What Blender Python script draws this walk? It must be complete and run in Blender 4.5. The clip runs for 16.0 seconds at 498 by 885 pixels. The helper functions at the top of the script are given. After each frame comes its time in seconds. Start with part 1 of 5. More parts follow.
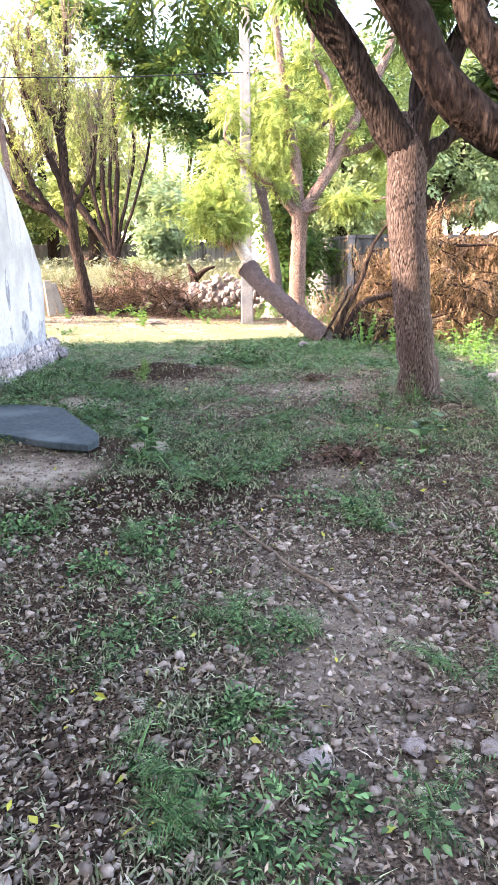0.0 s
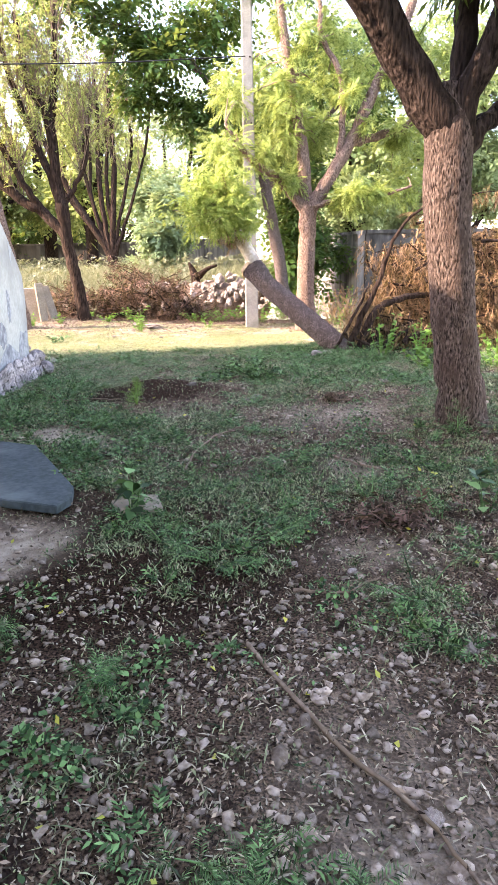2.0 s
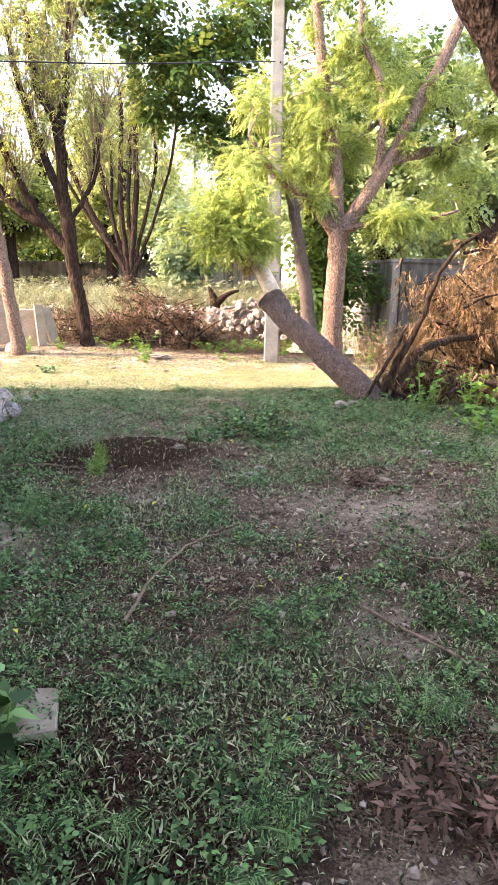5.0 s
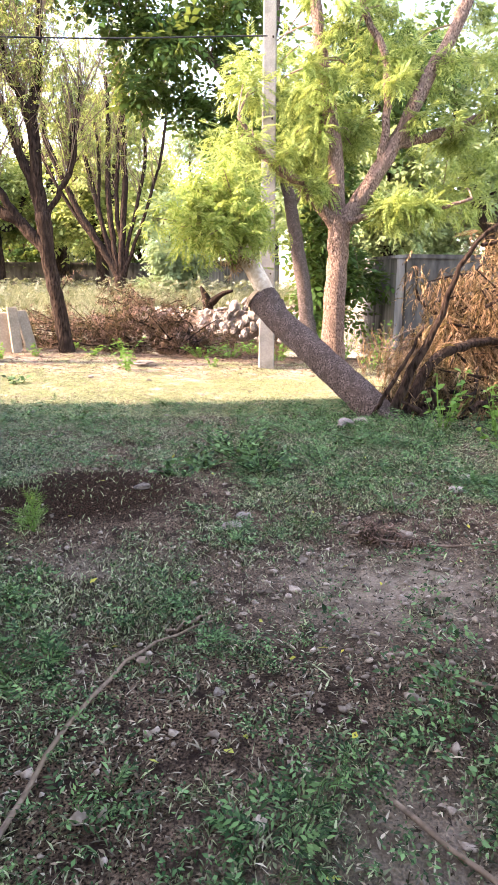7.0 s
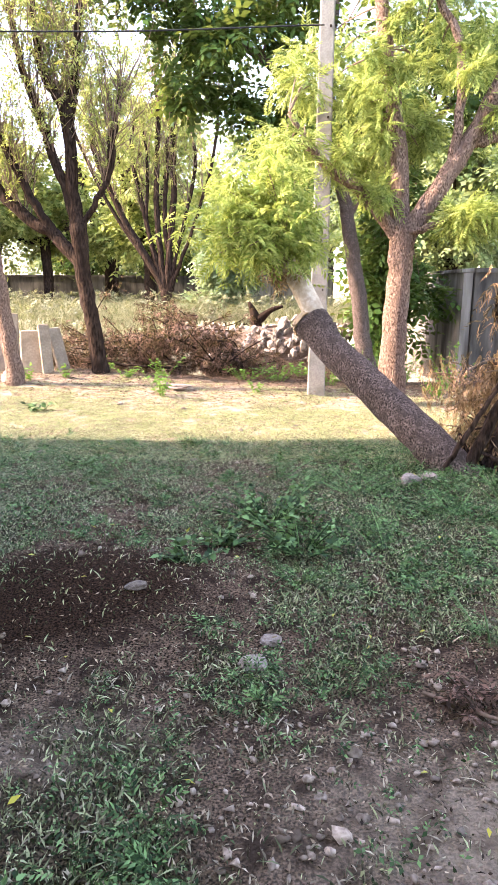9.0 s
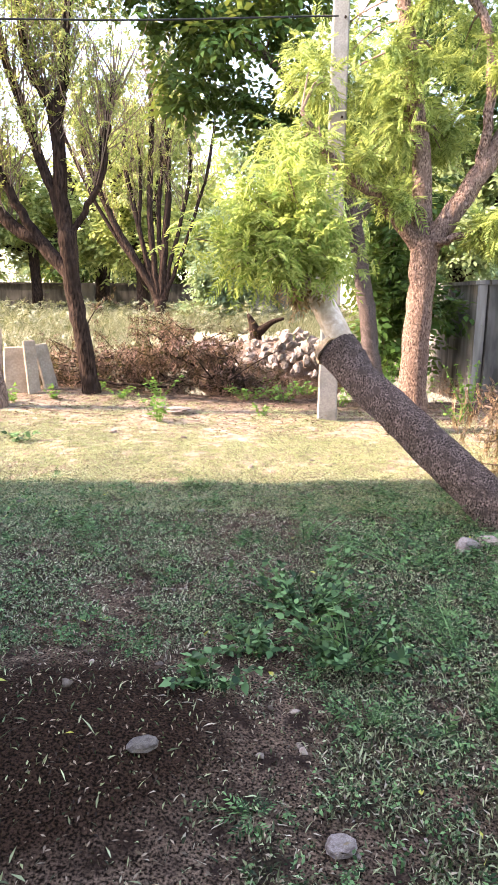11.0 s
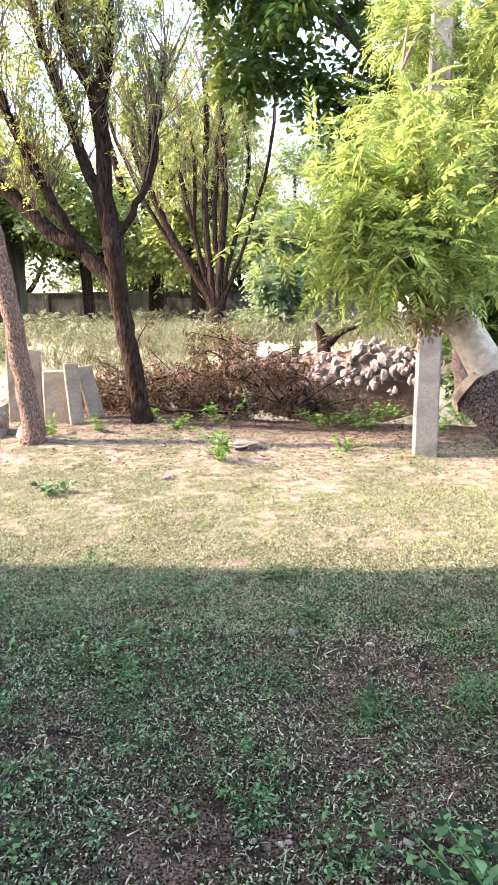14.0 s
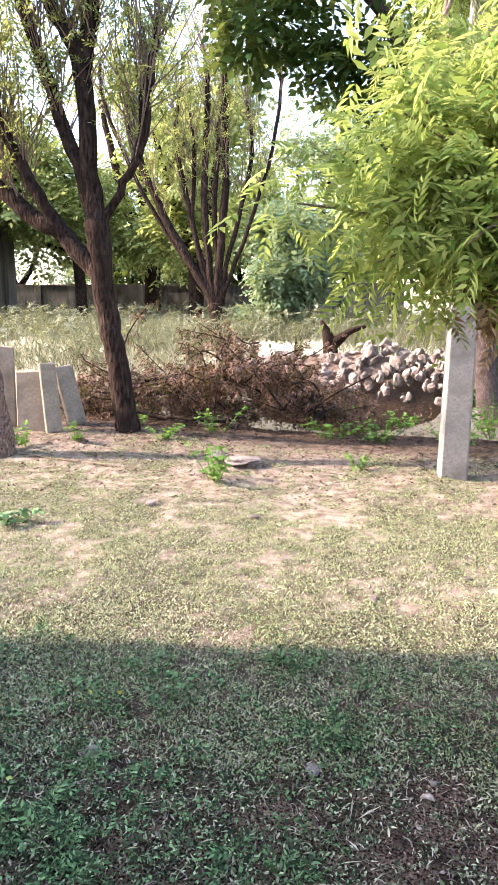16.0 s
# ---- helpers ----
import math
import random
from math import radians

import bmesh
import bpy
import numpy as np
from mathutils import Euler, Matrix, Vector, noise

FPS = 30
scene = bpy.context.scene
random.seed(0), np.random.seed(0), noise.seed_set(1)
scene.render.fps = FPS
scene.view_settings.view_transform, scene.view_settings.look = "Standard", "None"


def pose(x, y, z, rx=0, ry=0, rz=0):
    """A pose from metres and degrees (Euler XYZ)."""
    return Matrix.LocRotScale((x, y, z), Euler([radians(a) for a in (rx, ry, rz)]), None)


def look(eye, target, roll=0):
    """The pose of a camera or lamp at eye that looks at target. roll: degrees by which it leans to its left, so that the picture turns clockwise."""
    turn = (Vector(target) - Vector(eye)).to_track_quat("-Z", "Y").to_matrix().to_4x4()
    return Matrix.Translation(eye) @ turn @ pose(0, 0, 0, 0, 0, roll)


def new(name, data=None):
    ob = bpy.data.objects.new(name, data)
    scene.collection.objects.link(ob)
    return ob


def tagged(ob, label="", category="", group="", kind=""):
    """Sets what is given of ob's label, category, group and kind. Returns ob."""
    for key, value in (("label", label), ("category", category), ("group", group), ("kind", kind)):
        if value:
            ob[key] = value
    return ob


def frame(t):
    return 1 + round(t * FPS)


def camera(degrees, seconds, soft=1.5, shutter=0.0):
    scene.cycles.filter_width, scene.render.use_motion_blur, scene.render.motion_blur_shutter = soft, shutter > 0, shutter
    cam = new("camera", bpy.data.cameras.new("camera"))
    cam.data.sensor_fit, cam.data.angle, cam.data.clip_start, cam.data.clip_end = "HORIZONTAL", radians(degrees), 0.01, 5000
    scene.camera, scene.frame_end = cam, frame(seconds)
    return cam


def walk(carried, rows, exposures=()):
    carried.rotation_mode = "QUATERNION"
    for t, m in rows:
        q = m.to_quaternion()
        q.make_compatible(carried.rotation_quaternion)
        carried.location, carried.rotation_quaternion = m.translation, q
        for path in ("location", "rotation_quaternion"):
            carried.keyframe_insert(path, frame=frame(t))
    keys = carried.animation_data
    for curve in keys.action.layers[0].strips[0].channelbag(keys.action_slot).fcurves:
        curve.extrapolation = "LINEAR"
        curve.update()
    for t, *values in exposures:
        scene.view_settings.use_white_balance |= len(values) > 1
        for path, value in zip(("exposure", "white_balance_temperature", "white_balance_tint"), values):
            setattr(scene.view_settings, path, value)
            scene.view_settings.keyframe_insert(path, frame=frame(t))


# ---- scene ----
cam = camera(41.4, 16.0, soft=0.9)
PATH = [
    (0, (0.11, -0.067, 1.211), (0.183, 1.865, 0.698), -0.5),
    (0.5, (0.121, 0.162, 1.205), (0.192, 2.09, 0.679), -0.6),
    (1, (0.139, 0.453, 1.23), (0.201, 2.38, 0.7), -1.7),
    (1.5, (0.122, 0.672, 1.24), (0.176, 2.598, 0.705), -1.5),
    (2, (0.107, 0.93, 1.279), (0.167, 2.86, 0.755), -1.2),
    (2.5, (0.146, 1.188, 1.285), (0.216, 3.119, 0.77), -1.2),
    (3, (0.207, 1.457, 1.311), (0.184, 3.394, 0.814), -1.6),
    (3.5, (0.226, 1.69, 1.333), (0.095, 3.624, 0.842), -0.9),
    (4, (0.238, 1.962, 1.352), (0.134, 3.901, 0.87), -0.2),
    (4.2, (0.253, 2.064, 1.359), (0.206, 4.008, 0.889), 0.2),
    (6.3, (0.396, 3.267, 1.319), (0.406, 5.215, 0.867), 0.9),
    (6.5, (0.392, 3.357, 1.331), (0.406, 5.305, 0.881), 0.8),
    (7, (0.436, 3.646, 1.322), (0.425, 5.593, 0.865), 0.3),
    (7.5, (0.475, 3.964, 1.371), (0.111, 5.882, 0.937), -1.3),
    (8, (0.511, 4.213, 1.371), (0.171, 6.135, 0.935), -1.0),
    (8.2, (0.52, 4.362, 1.357), (0.307, 6.304, 0.929), -0.3),
    (10.3, (0.333, 5.357, 1.537), (0.193, 7.309, 1.123), 0.8),
    (10.5, (0.29, 5.452, 1.546), (0.157, 7.405, 1.138), 0.8),
    (11, (0.219, 5.709, 1.535), (0.081, 7.662, 1.128), 0.7),
    (11.5, (0.198, 6.058, 1.585), (0.053, 8.01, 1.176), 0.7),
    (12, (0.133, 6.305, 1.586), (-0.012, 8.258, 1.18), 0.6),
    (12.5, (0.009, 6.575, 1.607), (-0.128, 8.533, 1.218), 0.4),
    (13, (-0.09, 6.793, 1.61), (-0.235, 8.751, 1.226), 0.2),
    (13.5, (-0.153, 7.069, 1.629), (-0.334, 9.022, 1.241), -0.0),
    (14, (-0.197, 7.304, 1.657), (-0.498, 9.241, 1.258), -0.7),
    (14.5, (-0.249, 7.519, 1.624), (-0.551, 9.452, 1.208), -0.6),
    (15, (-0.303, 7.787, 1.661), (-0.596, 9.724, 1.26), 0.5),
    (15.5, (-0.361, 8.057, 1.63), (-0.653, 9.992, 1.221), 0.6),
    (16, (-0.394, 8.352, 1.651), (-0.685, 10.287, 1.241), 0.3),
]
walk(cam, [(t, look(eye, target, roll)) for t, eye, target, roll in PATH], [(0, 4.05, 7400, 26), (2.5, 3.65, 7800, 26), (4, 3.62, 8300, 25), (7, 3.7, 7900, 26), (11, 3.5, 7700, 24), (14, 3.3, 7200, 21), (16, 3.08, 6900, 23)])

# ---- world, sun ----
SUN_EL, SUN_AZ = radians(33), math.atan2(-1.0, -0.15)     # azimuth clockwise from +y
world = bpy.data.worlds.new("sky_world")
scene.world = world
world.use_nodes = True
wn = world.node_tree
sky = wn.nodes.new("ShaderNodeTexSky")
sky.sky_type, sky.sun_disc = "NISHITA", False
sky.sun_elevation, sky.sun_rotation = SUN_EL, SUN_AZ % (2 * math.pi)
sky.air_density, sky.dust_density, sky.ozone_density = 1.0, 1.0, 1.5
bg = wn.nodes["Background"]
bg.inputs[1].default_value = 0.15
wn.links.new(sky.outputs[0], bg.inputs[0])
sun = new("sun", bpy.data.lights.new("sun", "SUN"))
sun.data.energy, sun.data.angle, sun.data.color = 2.0, radians(0.6), (1.0, 0.94, 0.83)
sdir = Vector((math.sin(SUN_AZ) * math.cos(SUN_EL), math.cos(SUN_AZ) * math.cos(SUN_EL), math.sin(SUN_EL)))
sun.matrix_world = look(sdir * 60, (0, 0, 0))

# ---- materials ----


def mix_colour(nt, fac, a, b):
    m = nt.nodes.new("ShaderNodeMix")
    m.data_type = "RGBA"
    for sock, v in ((m.inputs[0], fac), (m.inputs[6], a), (m.inputs[7], b)):
        if hasattr(v, "node"):
            nt.links.new(v, sock)
        else:
            sock.default_value = (*v, 1) if isinstance(v, tuple) else v
    return m.outputs[2]


def ramp(nt, fac, lo, hi):
    r = nt.nodes.new("ShaderNodeMapRange")
    r.inputs[1].default_value, r.inputs[2].default_value = lo, hi
    nt.links.new(fac, r.inputs[0])
    return r.outputs[0]


def noise_tex(nt, scale, stretch=(1, 1, 1), detail=6):
    tc, mp, nz = (nt.nodes.new(k) for k in ("ShaderNodeTexCoord", "ShaderNodeMapping", "ShaderNodeTexNoise"))
    mp.inputs[3].default_value = stretch
    nz.inputs["Scale"].default_value, nz.inputs["Detail"].default_value = scale, detail
    nt.links.new(tc.outputs["Object"], mp.inputs[0])
    nt.links.new(mp.outputs[0], nz.inputs["Vector"])
    return nz.outputs[0]


def surface(name, a, b, c, fine=40, coarse=3, rough=0.9, bump=0.4, stretch=(1, 1, 1), per="", spread=0.25, depth=0.01):
    """A matt surface: colours a to b by fine grain, c in coarse stains; per: object or island varies the pieces."""
    m = bpy.data.materials.new(name)
    m.use_nodes = True
    nt = m.node_tree
    p = nt.nodes["Principled BSDF"]
    p.inputs["Roughness"].default_value = rough
    p.inputs["Specular IOR Level"].default_value = 0.06
    f, g = noise_tex(nt, fine, stretch), noise_tex(nt, coarse, stretch)
    col = mix_colour(nt, ramp(nt, f, 0.35, 0.68), a, b)
    col = mix_colour(nt, ramp(nt, g, 0.48, 0.68), col, c)
    if per:
        if per == "object":
            r = nt.nodes.new("ShaderNodeObjectInfo").outputs["Random"]
        else:
            r = nt.nodes.new("ShaderNodeNewGeometry").outputs["Random Per Island"]
        h = nt.nodes.new("ShaderNodeHueSaturation")
        nt.links.new(ramp(nt, r, 0, 1), h.inputs["Value"])
        h.inputs["Value"].links[0].from_node.inputs[3].default_value = 1 - spread
        h.inputs["Value"].links[0].from_node.inputs[4].default_value = 1 + spread
        nt.links.new(col, h.inputs["Color"])
        col = h.outputs[0]
    nt.links.new(col, p.inputs["Base Color"])
    bp = nt.nodes.new("ShaderNodeBump")
    bp.inputs[0].default_value, bp.inputs[1].default_value = bump, depth
    nt.links.new(f, bp.inputs["Height"])
    nt.links.new(bp.outputs[0], p.inputs["Normal"])
    return m


def leafy(name, a, b, c, clear=0.45, rough=0.5, skew=1.0):
    """Thin leaves: colours a, b, c spread over the leaflets, lit through."""
    m = bpy.data.materials.new(name)
    m.use_nodes = True
    nt = m.node_tree
    p = nt.nodes["Principled BSDF"]
    p.inputs["Roughness"].default_value = rough
    p.inputs["Specular IOR Level"].default_value = 0.12
    r = nt.nodes.new("ShaderNodeNewGeometry").outputs["Random Per Island"]
    # skew above 1 favours dark a, for the shade between leaves
    pw = nt.nodes.new("ShaderNodeMath")
    pw.operation = "POWER"
    pw.inputs[1].default_value = skew
    nt.links.new(r, pw.inputs[0])
    g = noise_tex(nt, 1.6, detail=2)
    col = mix_colour(nt, pw.outputs[0], a, b)
    col = mix_colour(nt, ramp(nt, g, 0.5, 0.95), col, c)
    nt.links.new(col, p.inputs["Base Color"])
    if clear:
        tr, ms = nt.nodes.new("ShaderNodeBsdfTranslucent"), nt.nodes.new("ShaderNodeMixShader")
        ms.inputs[0].default_value = clear
        nt.links.new(mix_colour(nt, 0.3, col, (0.42, 0.40, 0.07)), tr.inputs[0])
        nt.links.new(p.outputs[0], ms.inputs[1])
        nt.links.new(tr.outputs[0], ms.inputs[2])
        nt.links.new(ms.outputs[0], nt.nodes["Material Output"].inputs[0])
    return m


SOIL = surface("soil", (0.17, 0.115, 0.09), (0.30, 0.22, 0.18), (0.12, 0.08, 0.06), 45, 1.3, 0.95, 0.9, depth=0.03)
MULCH = surface("dark_soil", (0.07, 0.045, 0.035), (0.17, 0.11, 0.085), (0.05, 0.03, 0.025), 60, 4, 0.95, 1.0, depth=0.03)
SAND = surface("sandy_soil", (0.38, 0.29, 0.21), (0.50, 0.40, 0.30), (0.30, 0.22, 0.16), 60, 4, 0.95, 0.6)
# near-black ends and skew put the shade between blades into leaf colour
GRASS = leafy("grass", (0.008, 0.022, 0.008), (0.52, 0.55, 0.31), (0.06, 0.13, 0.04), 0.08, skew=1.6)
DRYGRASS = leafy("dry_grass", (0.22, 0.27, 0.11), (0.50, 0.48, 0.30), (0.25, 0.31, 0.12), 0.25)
WEED = leafy("weed_leaf", (0.005, 0.024, 0.007), (0.19, 0.34, 0.13), (0.024, 0.09, 0.026), 0.08, skew=1.8)
WEEDL = leafy("bright_weed_leaf", (0.07, 0.19, 0.035), (0.15, 0.28, 0.06), (0.10, 0.22, 0.04), 0.35)
LITTER = leafy("leaf_litter", (0.02, 0.012, 0.009), (0.46, 0.34, 0.235), (0.11, 0.066, 0.042), 0.0, 0.85, 1.9)
YELLOW = leafy("yellow_leaf", (0.50, 0.42, 0.06), (0.40, 0.44, 0.10), (0.45, 0.38, 0.08), 0.15)
NEEM = leafy("neem_leaf", (0.08, 0.15, 0.035), (0.44, 0.52, 0.17), (0.24, 0.35, 0.09), 0.5)
NEEMY = leafy("young_neem_leaf", (0.09, 0.19, 0.03), (0.46, 0.51, 0.16), (0.27, 0.38, 0.09), 0.55, skew=0.9)
NEEMT = leafy("thin_neem_leaf", (0.09, 0.15, 0.035), (0.50, 0.52, 0.19), (0.26, 0.33, 0.10), 0.5)
DARKLEAF = leafy("dark_leaf", (0.014, 0.045, 0.012), (0.075, 0.155, 0.04), (0.025, 0.07, 0.02), 0.35)
FARLEAF = leafy("far_leaf", (0.12, 0.19, 0.08), (0.34, 0.40, 0.20), (0.20, 0.28, 0.13), 0.4)
GREYLEAF = leafy("grey_leaf", (0.16, 0.25, 0.14), (0.28, 0.37, 0.22), (0.2, 0.3, 0.18), 0.4)
TALLGRASS = leafy("tall_grass", (0.05, 0.065, 0.03), (0.38, 0.365, 0.25), (0.15, 0.165, 0.085), 0.3, skew=1.3)
DEAD = leafy("dead_foliage", (0.02, 0.010, 0.007), (0.40, 0.24, 0.14), (0.13, 0.066, 0.04), 0.2, 0.85, 1.4)
STRAW = leafy("straw", (0.02, 0.013, 0.009), (0.64, 0.54, 0.40), (0.20, 0.15, 0.10), 0.1, 0.85, 1.5)
DEADO = leafy("orange_leaf", (0.10, 0.05, 0.03), (0.46, 0.30, 0.19), (0.24, 0.13, 0.075), 0.3, 0.8)
DEADB = leafy("dead_brown_leaf", (0.012, 0.007, 0.006), (0.27, 0.155, 0.12), (0.10, 0.055, 0.04), 0.15, 0.85, 1.6)
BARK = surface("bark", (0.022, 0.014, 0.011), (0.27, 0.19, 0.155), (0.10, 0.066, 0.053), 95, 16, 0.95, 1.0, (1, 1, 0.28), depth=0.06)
# BARK darkened for the limbs: the shade they lie in is in the colour
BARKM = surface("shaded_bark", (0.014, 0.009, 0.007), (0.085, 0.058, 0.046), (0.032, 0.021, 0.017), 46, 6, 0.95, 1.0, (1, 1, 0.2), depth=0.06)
BARKD = surface("dark_bark", (0.012, 0.007, 0.005), (0.062, 0.040, 0.030), (0.024, 0.015, 0.011), 34, 5, 0.95, 1.0, (1, 1, 0.25), depth=0.05)
BARKN = surface("neem_bark", (0.07, 0.042, 0.032), (0.36, 0.245, 0.19), (0.17, 0.11, 0.085), 60, 14, 0.95, 1.0, (1, 1, 0.5), depth=0.05)
BARKG = surface("grey_bark", (0.02, 0.015, 0.013), (0.29, 0.215, 0.19), (0.09, 0.066, 0.058), 90, 16, 0.95, 1.0, (1, 1, 0.7), depth=0.06)
PALEBARK = surface("pale_bark", (0.42, 0.33, 0.25), (0.60, 0.51, 0.41), (0.33, 0.25, 0.18), 26, 6, 0.9, 0.7, depth=0.02)
TWIG = surface("twig", (0.13, 0.09, 0.065), (0.27, 0.19, 0.14), (0.17, 0.12, 0.08), 40, 6)
CUT = surface("cut_wood", (0.34, 0.24, 0.16), (0.48, 0.36, 0.25), (0.2, 0.14, 0.1), 60, 8)
STONE = surface("stone", (0.15, 0.12, 0.10), (0.30, 0.25, 0.215), (0.09, 0.068, 0.058), 30, 4, 0.9, 0.8, per="object", spread=0.3)
PALESTONE = surface("pale_stone", (0.23, 0.18, 0.155), (0.38, 0.315, 0.275), (0.15, 0.11, 0.095), 24, 4, 0.9, 0.8, per="object", spread=0.25)
PEBBLE = surface("pebble", (0.19, 0.14, 0.108), (0.42, 0.335, 0.27), (0.12, 0.085, 0.063), 50, 8, per="island", spread=0.45)
SLATE = surface("slate", (0.035, 0.047, 0.05), (0.065, 0.08, 0.085), (0.10, 0.118, 0.122), 30, 3, 0.55, 0.25)
SANDSTONE = surface("sandstone", (0.25, 0.20, 0.15), (0.33, 0.265, 0.20), (0.18, 0.14, 0.105), 30, 4, 0.9, 0.35)
CONCRETE = surface("concrete", (0.21, 0.195, 0.175), (0.28, 0.262, 0.235), (0.15, 0.14, 0.125), 45, 4, 0.9, 0.25)
# this dark and the pale below also stand for shaded and sunlit wall sides
OLDWALL = surface("weathered_shaded_wall", (0.04, 0.038, 0.034), (0.11, 0.10, 0.09), (0.20, 0.185, 0.165), 5, 0.5, 0.95, 0.4, (1, 1, 0.3))
PALEWALL = surface("pale_weathered_sunlit_wall", (0.14, 0.127, 0.112), (0.24, 0.218, 0.192), (0.045, 0.04, 0.036), 9, 3.0, 0.95, 0.3, (1, 1, 0.10))
STREAK = surface("grey_streak", (0.34, 0.34, 0.33), (0.52, 0.51, 0.49), (0.42, 0.41, 0.40), 40, 9, 0.9, 0.3)
WHITEWASH = surface("whitewash", (0.40, 0.385, 0.34), (0.49, 0.47, 0.42), (0.31, 0.295, 0.27), 25, 1.6, 0.85, 0.25)
STAIN = surface("stained_plaster", (0.22, 0.22, 0.23), (0.42, 0.42, 0.42), (0.16, 0.16, 0.17), 25, 6, 0.9, 0.4)
MASON = surface("rubble_masonry", (0.20, 0.17, 0.165), (0.44, 0.38, 0.36), (0.06, 0.055, 0.055), 14, 5, 0.95, 0.9, per="object", spread=0.3)
MORTAR = surface("mortar", (0.17, 0.155, 0.15), (0.28, 0.26, 0.25), (0.12, 0.11, 0.11), 40, 5)
CABLE = surface("black_cable", (0.02, 0.02, 0.02), (0.04, 0.04, 0.04), (0.03, 0.03, 0.03), 20, 3, 0.6, 0.1)
ROOF = surface("roof_slab", (0.30, 0.29, 0.28), (0.42, 0.40, 0.38), (0.2, 0.19, 0.18), 20, 2)

# ---- building tools ----
RNG = np.random.default_rng(7)
LATTICE = np.random.default_rng(3).random((256, 256))


def vnoise(x, y, s):
    x, y = np.asarray(x, float) * s + 100, np.asarray(y, float) * s + 100
    i, j = np.floor(x).astype(int), np.floor(y).astype(int)
    u, v = x - i, y - j
    u, v = u * u * (3 - 2 * u), v * v * (3 - 2 * v)
    g = lambda a, b: LATTICE[a % 256, b % 256]
    return (g(i, j) * (1 - u) + g(i + 1, j) * u) * (1 - v) + (g(i, j + 1) * (1 - u) + g(i + 1, j + 1) * u) * v


def fbm(x, y, s):
    return (vnoise(x, y, s) + 0.5 * vnoise(x, y, 2.1 * s) + 0.25 * vnoise(x, y, 4.3 * s)) / 1.75


def bell(x, y, cx, cy, rx, ry):
    return np.exp(-(((x - cx) / rx) ** 2 + ((y - cy) / ry) ** 2))


def smooth(v, a, b):
    t = np.clip((v - a) / (b - a), 0, 1)
    return t * t * (3 - 2 * t)


def land(x, y):
    """Height of the ground."""
    x, y = np.asarray(x, float), np.asarray(y, float)
    h = -0.03 + 0.15 * bell(x, y, 2.2, 6.0, 1.3, 1.6) + 0.12 * bell(x, y, 1.8, 9.8, 1.5, 1.4) + 0.08 * bell(x, y, -2.0, 6.0, 1.6, 4.0)
    h = h + 0.13 * bell(x, y, -0.55, 7.75, 0.55, 0.5) + 0.2 * bell(x, y, -4, 16, 2.5, 1.6)
    h = h + 0.75 * smooth(y, 18.5, 24) + 0.05 * (fbm(x, y, 0.5) - 0.5) + 0.05 * (fbm(x, y, 2.2) - 0.5)
    return h


def cover(x, y):
    """How green the ground is, 0 to 1."""
    c = 0.72 + 0 * x
    c = c - 0.34 * smooth(-y, -4.6, -2.6) - 0.35 * bell(x, y, -1.0, 4.0, 0.7, 0.9) - 0.25 * bell(x, y, 0.45, 2.6, 0.5, 1.8) - 0.35 * bell(x, y, 1.2, 6.4, 0.8, 1.0)
    c = c + 0.25 * bell(x, y, 0.0, 4.3, 0.8, 0.7) + 0.35 * bell(x, y, -1.7, 7.4, 0.9, 2.0) + 0.3 * bell(x, y, 1.6, 8.8, 1.6, 1.4)
    c = c - 0.9 * bell(x, y, -0.55, 7.75, 0.6, 0.5) - 0.7 * bell(x, y, -1.1, 7.3, 0.5, 0.25) + 0.25 * bell(x, y, 0.2, 8.8, 0.6, 0.5)
    c = c + 0.12 * smooth(y, 8.5, 10) - 0.3 * smooth(y, 13.3, 14.6) - 0.9 * bell(x, y, -1.4, 3.8, 0.6, 0.45) - 0.5 * bell(x, y, -1.3, 5.9, 0.5, 0.3) - 0.25 * bell(x, y, -0.6, 3.2, 0.4, 0.5)
    return c + 1.1 * (fbm(x, y, 1.3) - 0.5) + 1.1 * (fbm(x + 40, y, 4.5) - 0.5) + 0.7 * (vnoise(x, y + 30, 17.0) - 0.5)


def sandy_spots(x, y):
    """Trodden, sandy spots of the yard."""
    return (1.2 * bell(x, y, -1.1, 3.8, 0.5, 0.32) + 1.2 * bell(x, y, -1.25, 5.85, 0.55, 0.25) + 0.6 * bell(x, y, 0.5, 1.9, 0.3, 0.7)
            + 0.55 * bell(x, y, 1.1, 6.3, 0.55, 0.45) + 0.5 * bell(x, y, 0.85, 4.9, 0.4, 0.3) + 0.4 * bell(x, y, -0.2, 6.6, 0.3, 0.2) + 0.4 * bell(x, y, 0.75, 3.7, 0.3, 0.2))


def fast_mesh(name, v, f):
    """A mesh from arrays: v (n, 3), f (m, k) with the same k for all faces."""
    me = bpy.data.meshes.new(name)
    v, f = np.asarray(v, np.float32), np.asarray(f, np.int32)
    m, k = f.shape
    me.vertices.add(len(v)), me.loops.add(m * k), me.polygons.add(m)
    me.vertices.foreach_set("co", v.ravel())
    me.loops.foreach_set("vertex_index", f.ravel())
    me.polygons.foreach_set("loop_start", np.arange(0, m * k, k, dtype=np.int32))
    me.update(calc_edges=True)
    return me


def link(name, me, material, parent=None, label="", shade=False):
    me.materials.append(material)
    if shade:
        me.polygons.foreach_set("use_smooth", np.ones(len(me.polygons), bool))
    ob = new(name, me)
    if parent:
        ob.parent = parent
    if label:
        ob["label"] = label
    return ob


def part(name, bm, material, parent=None, label="", shade=False):
    me = bpy.data.meshes.new(name)
    bm.to_mesh(me)
    bm.free()
    return link(name, me, material, parent, label, shade)


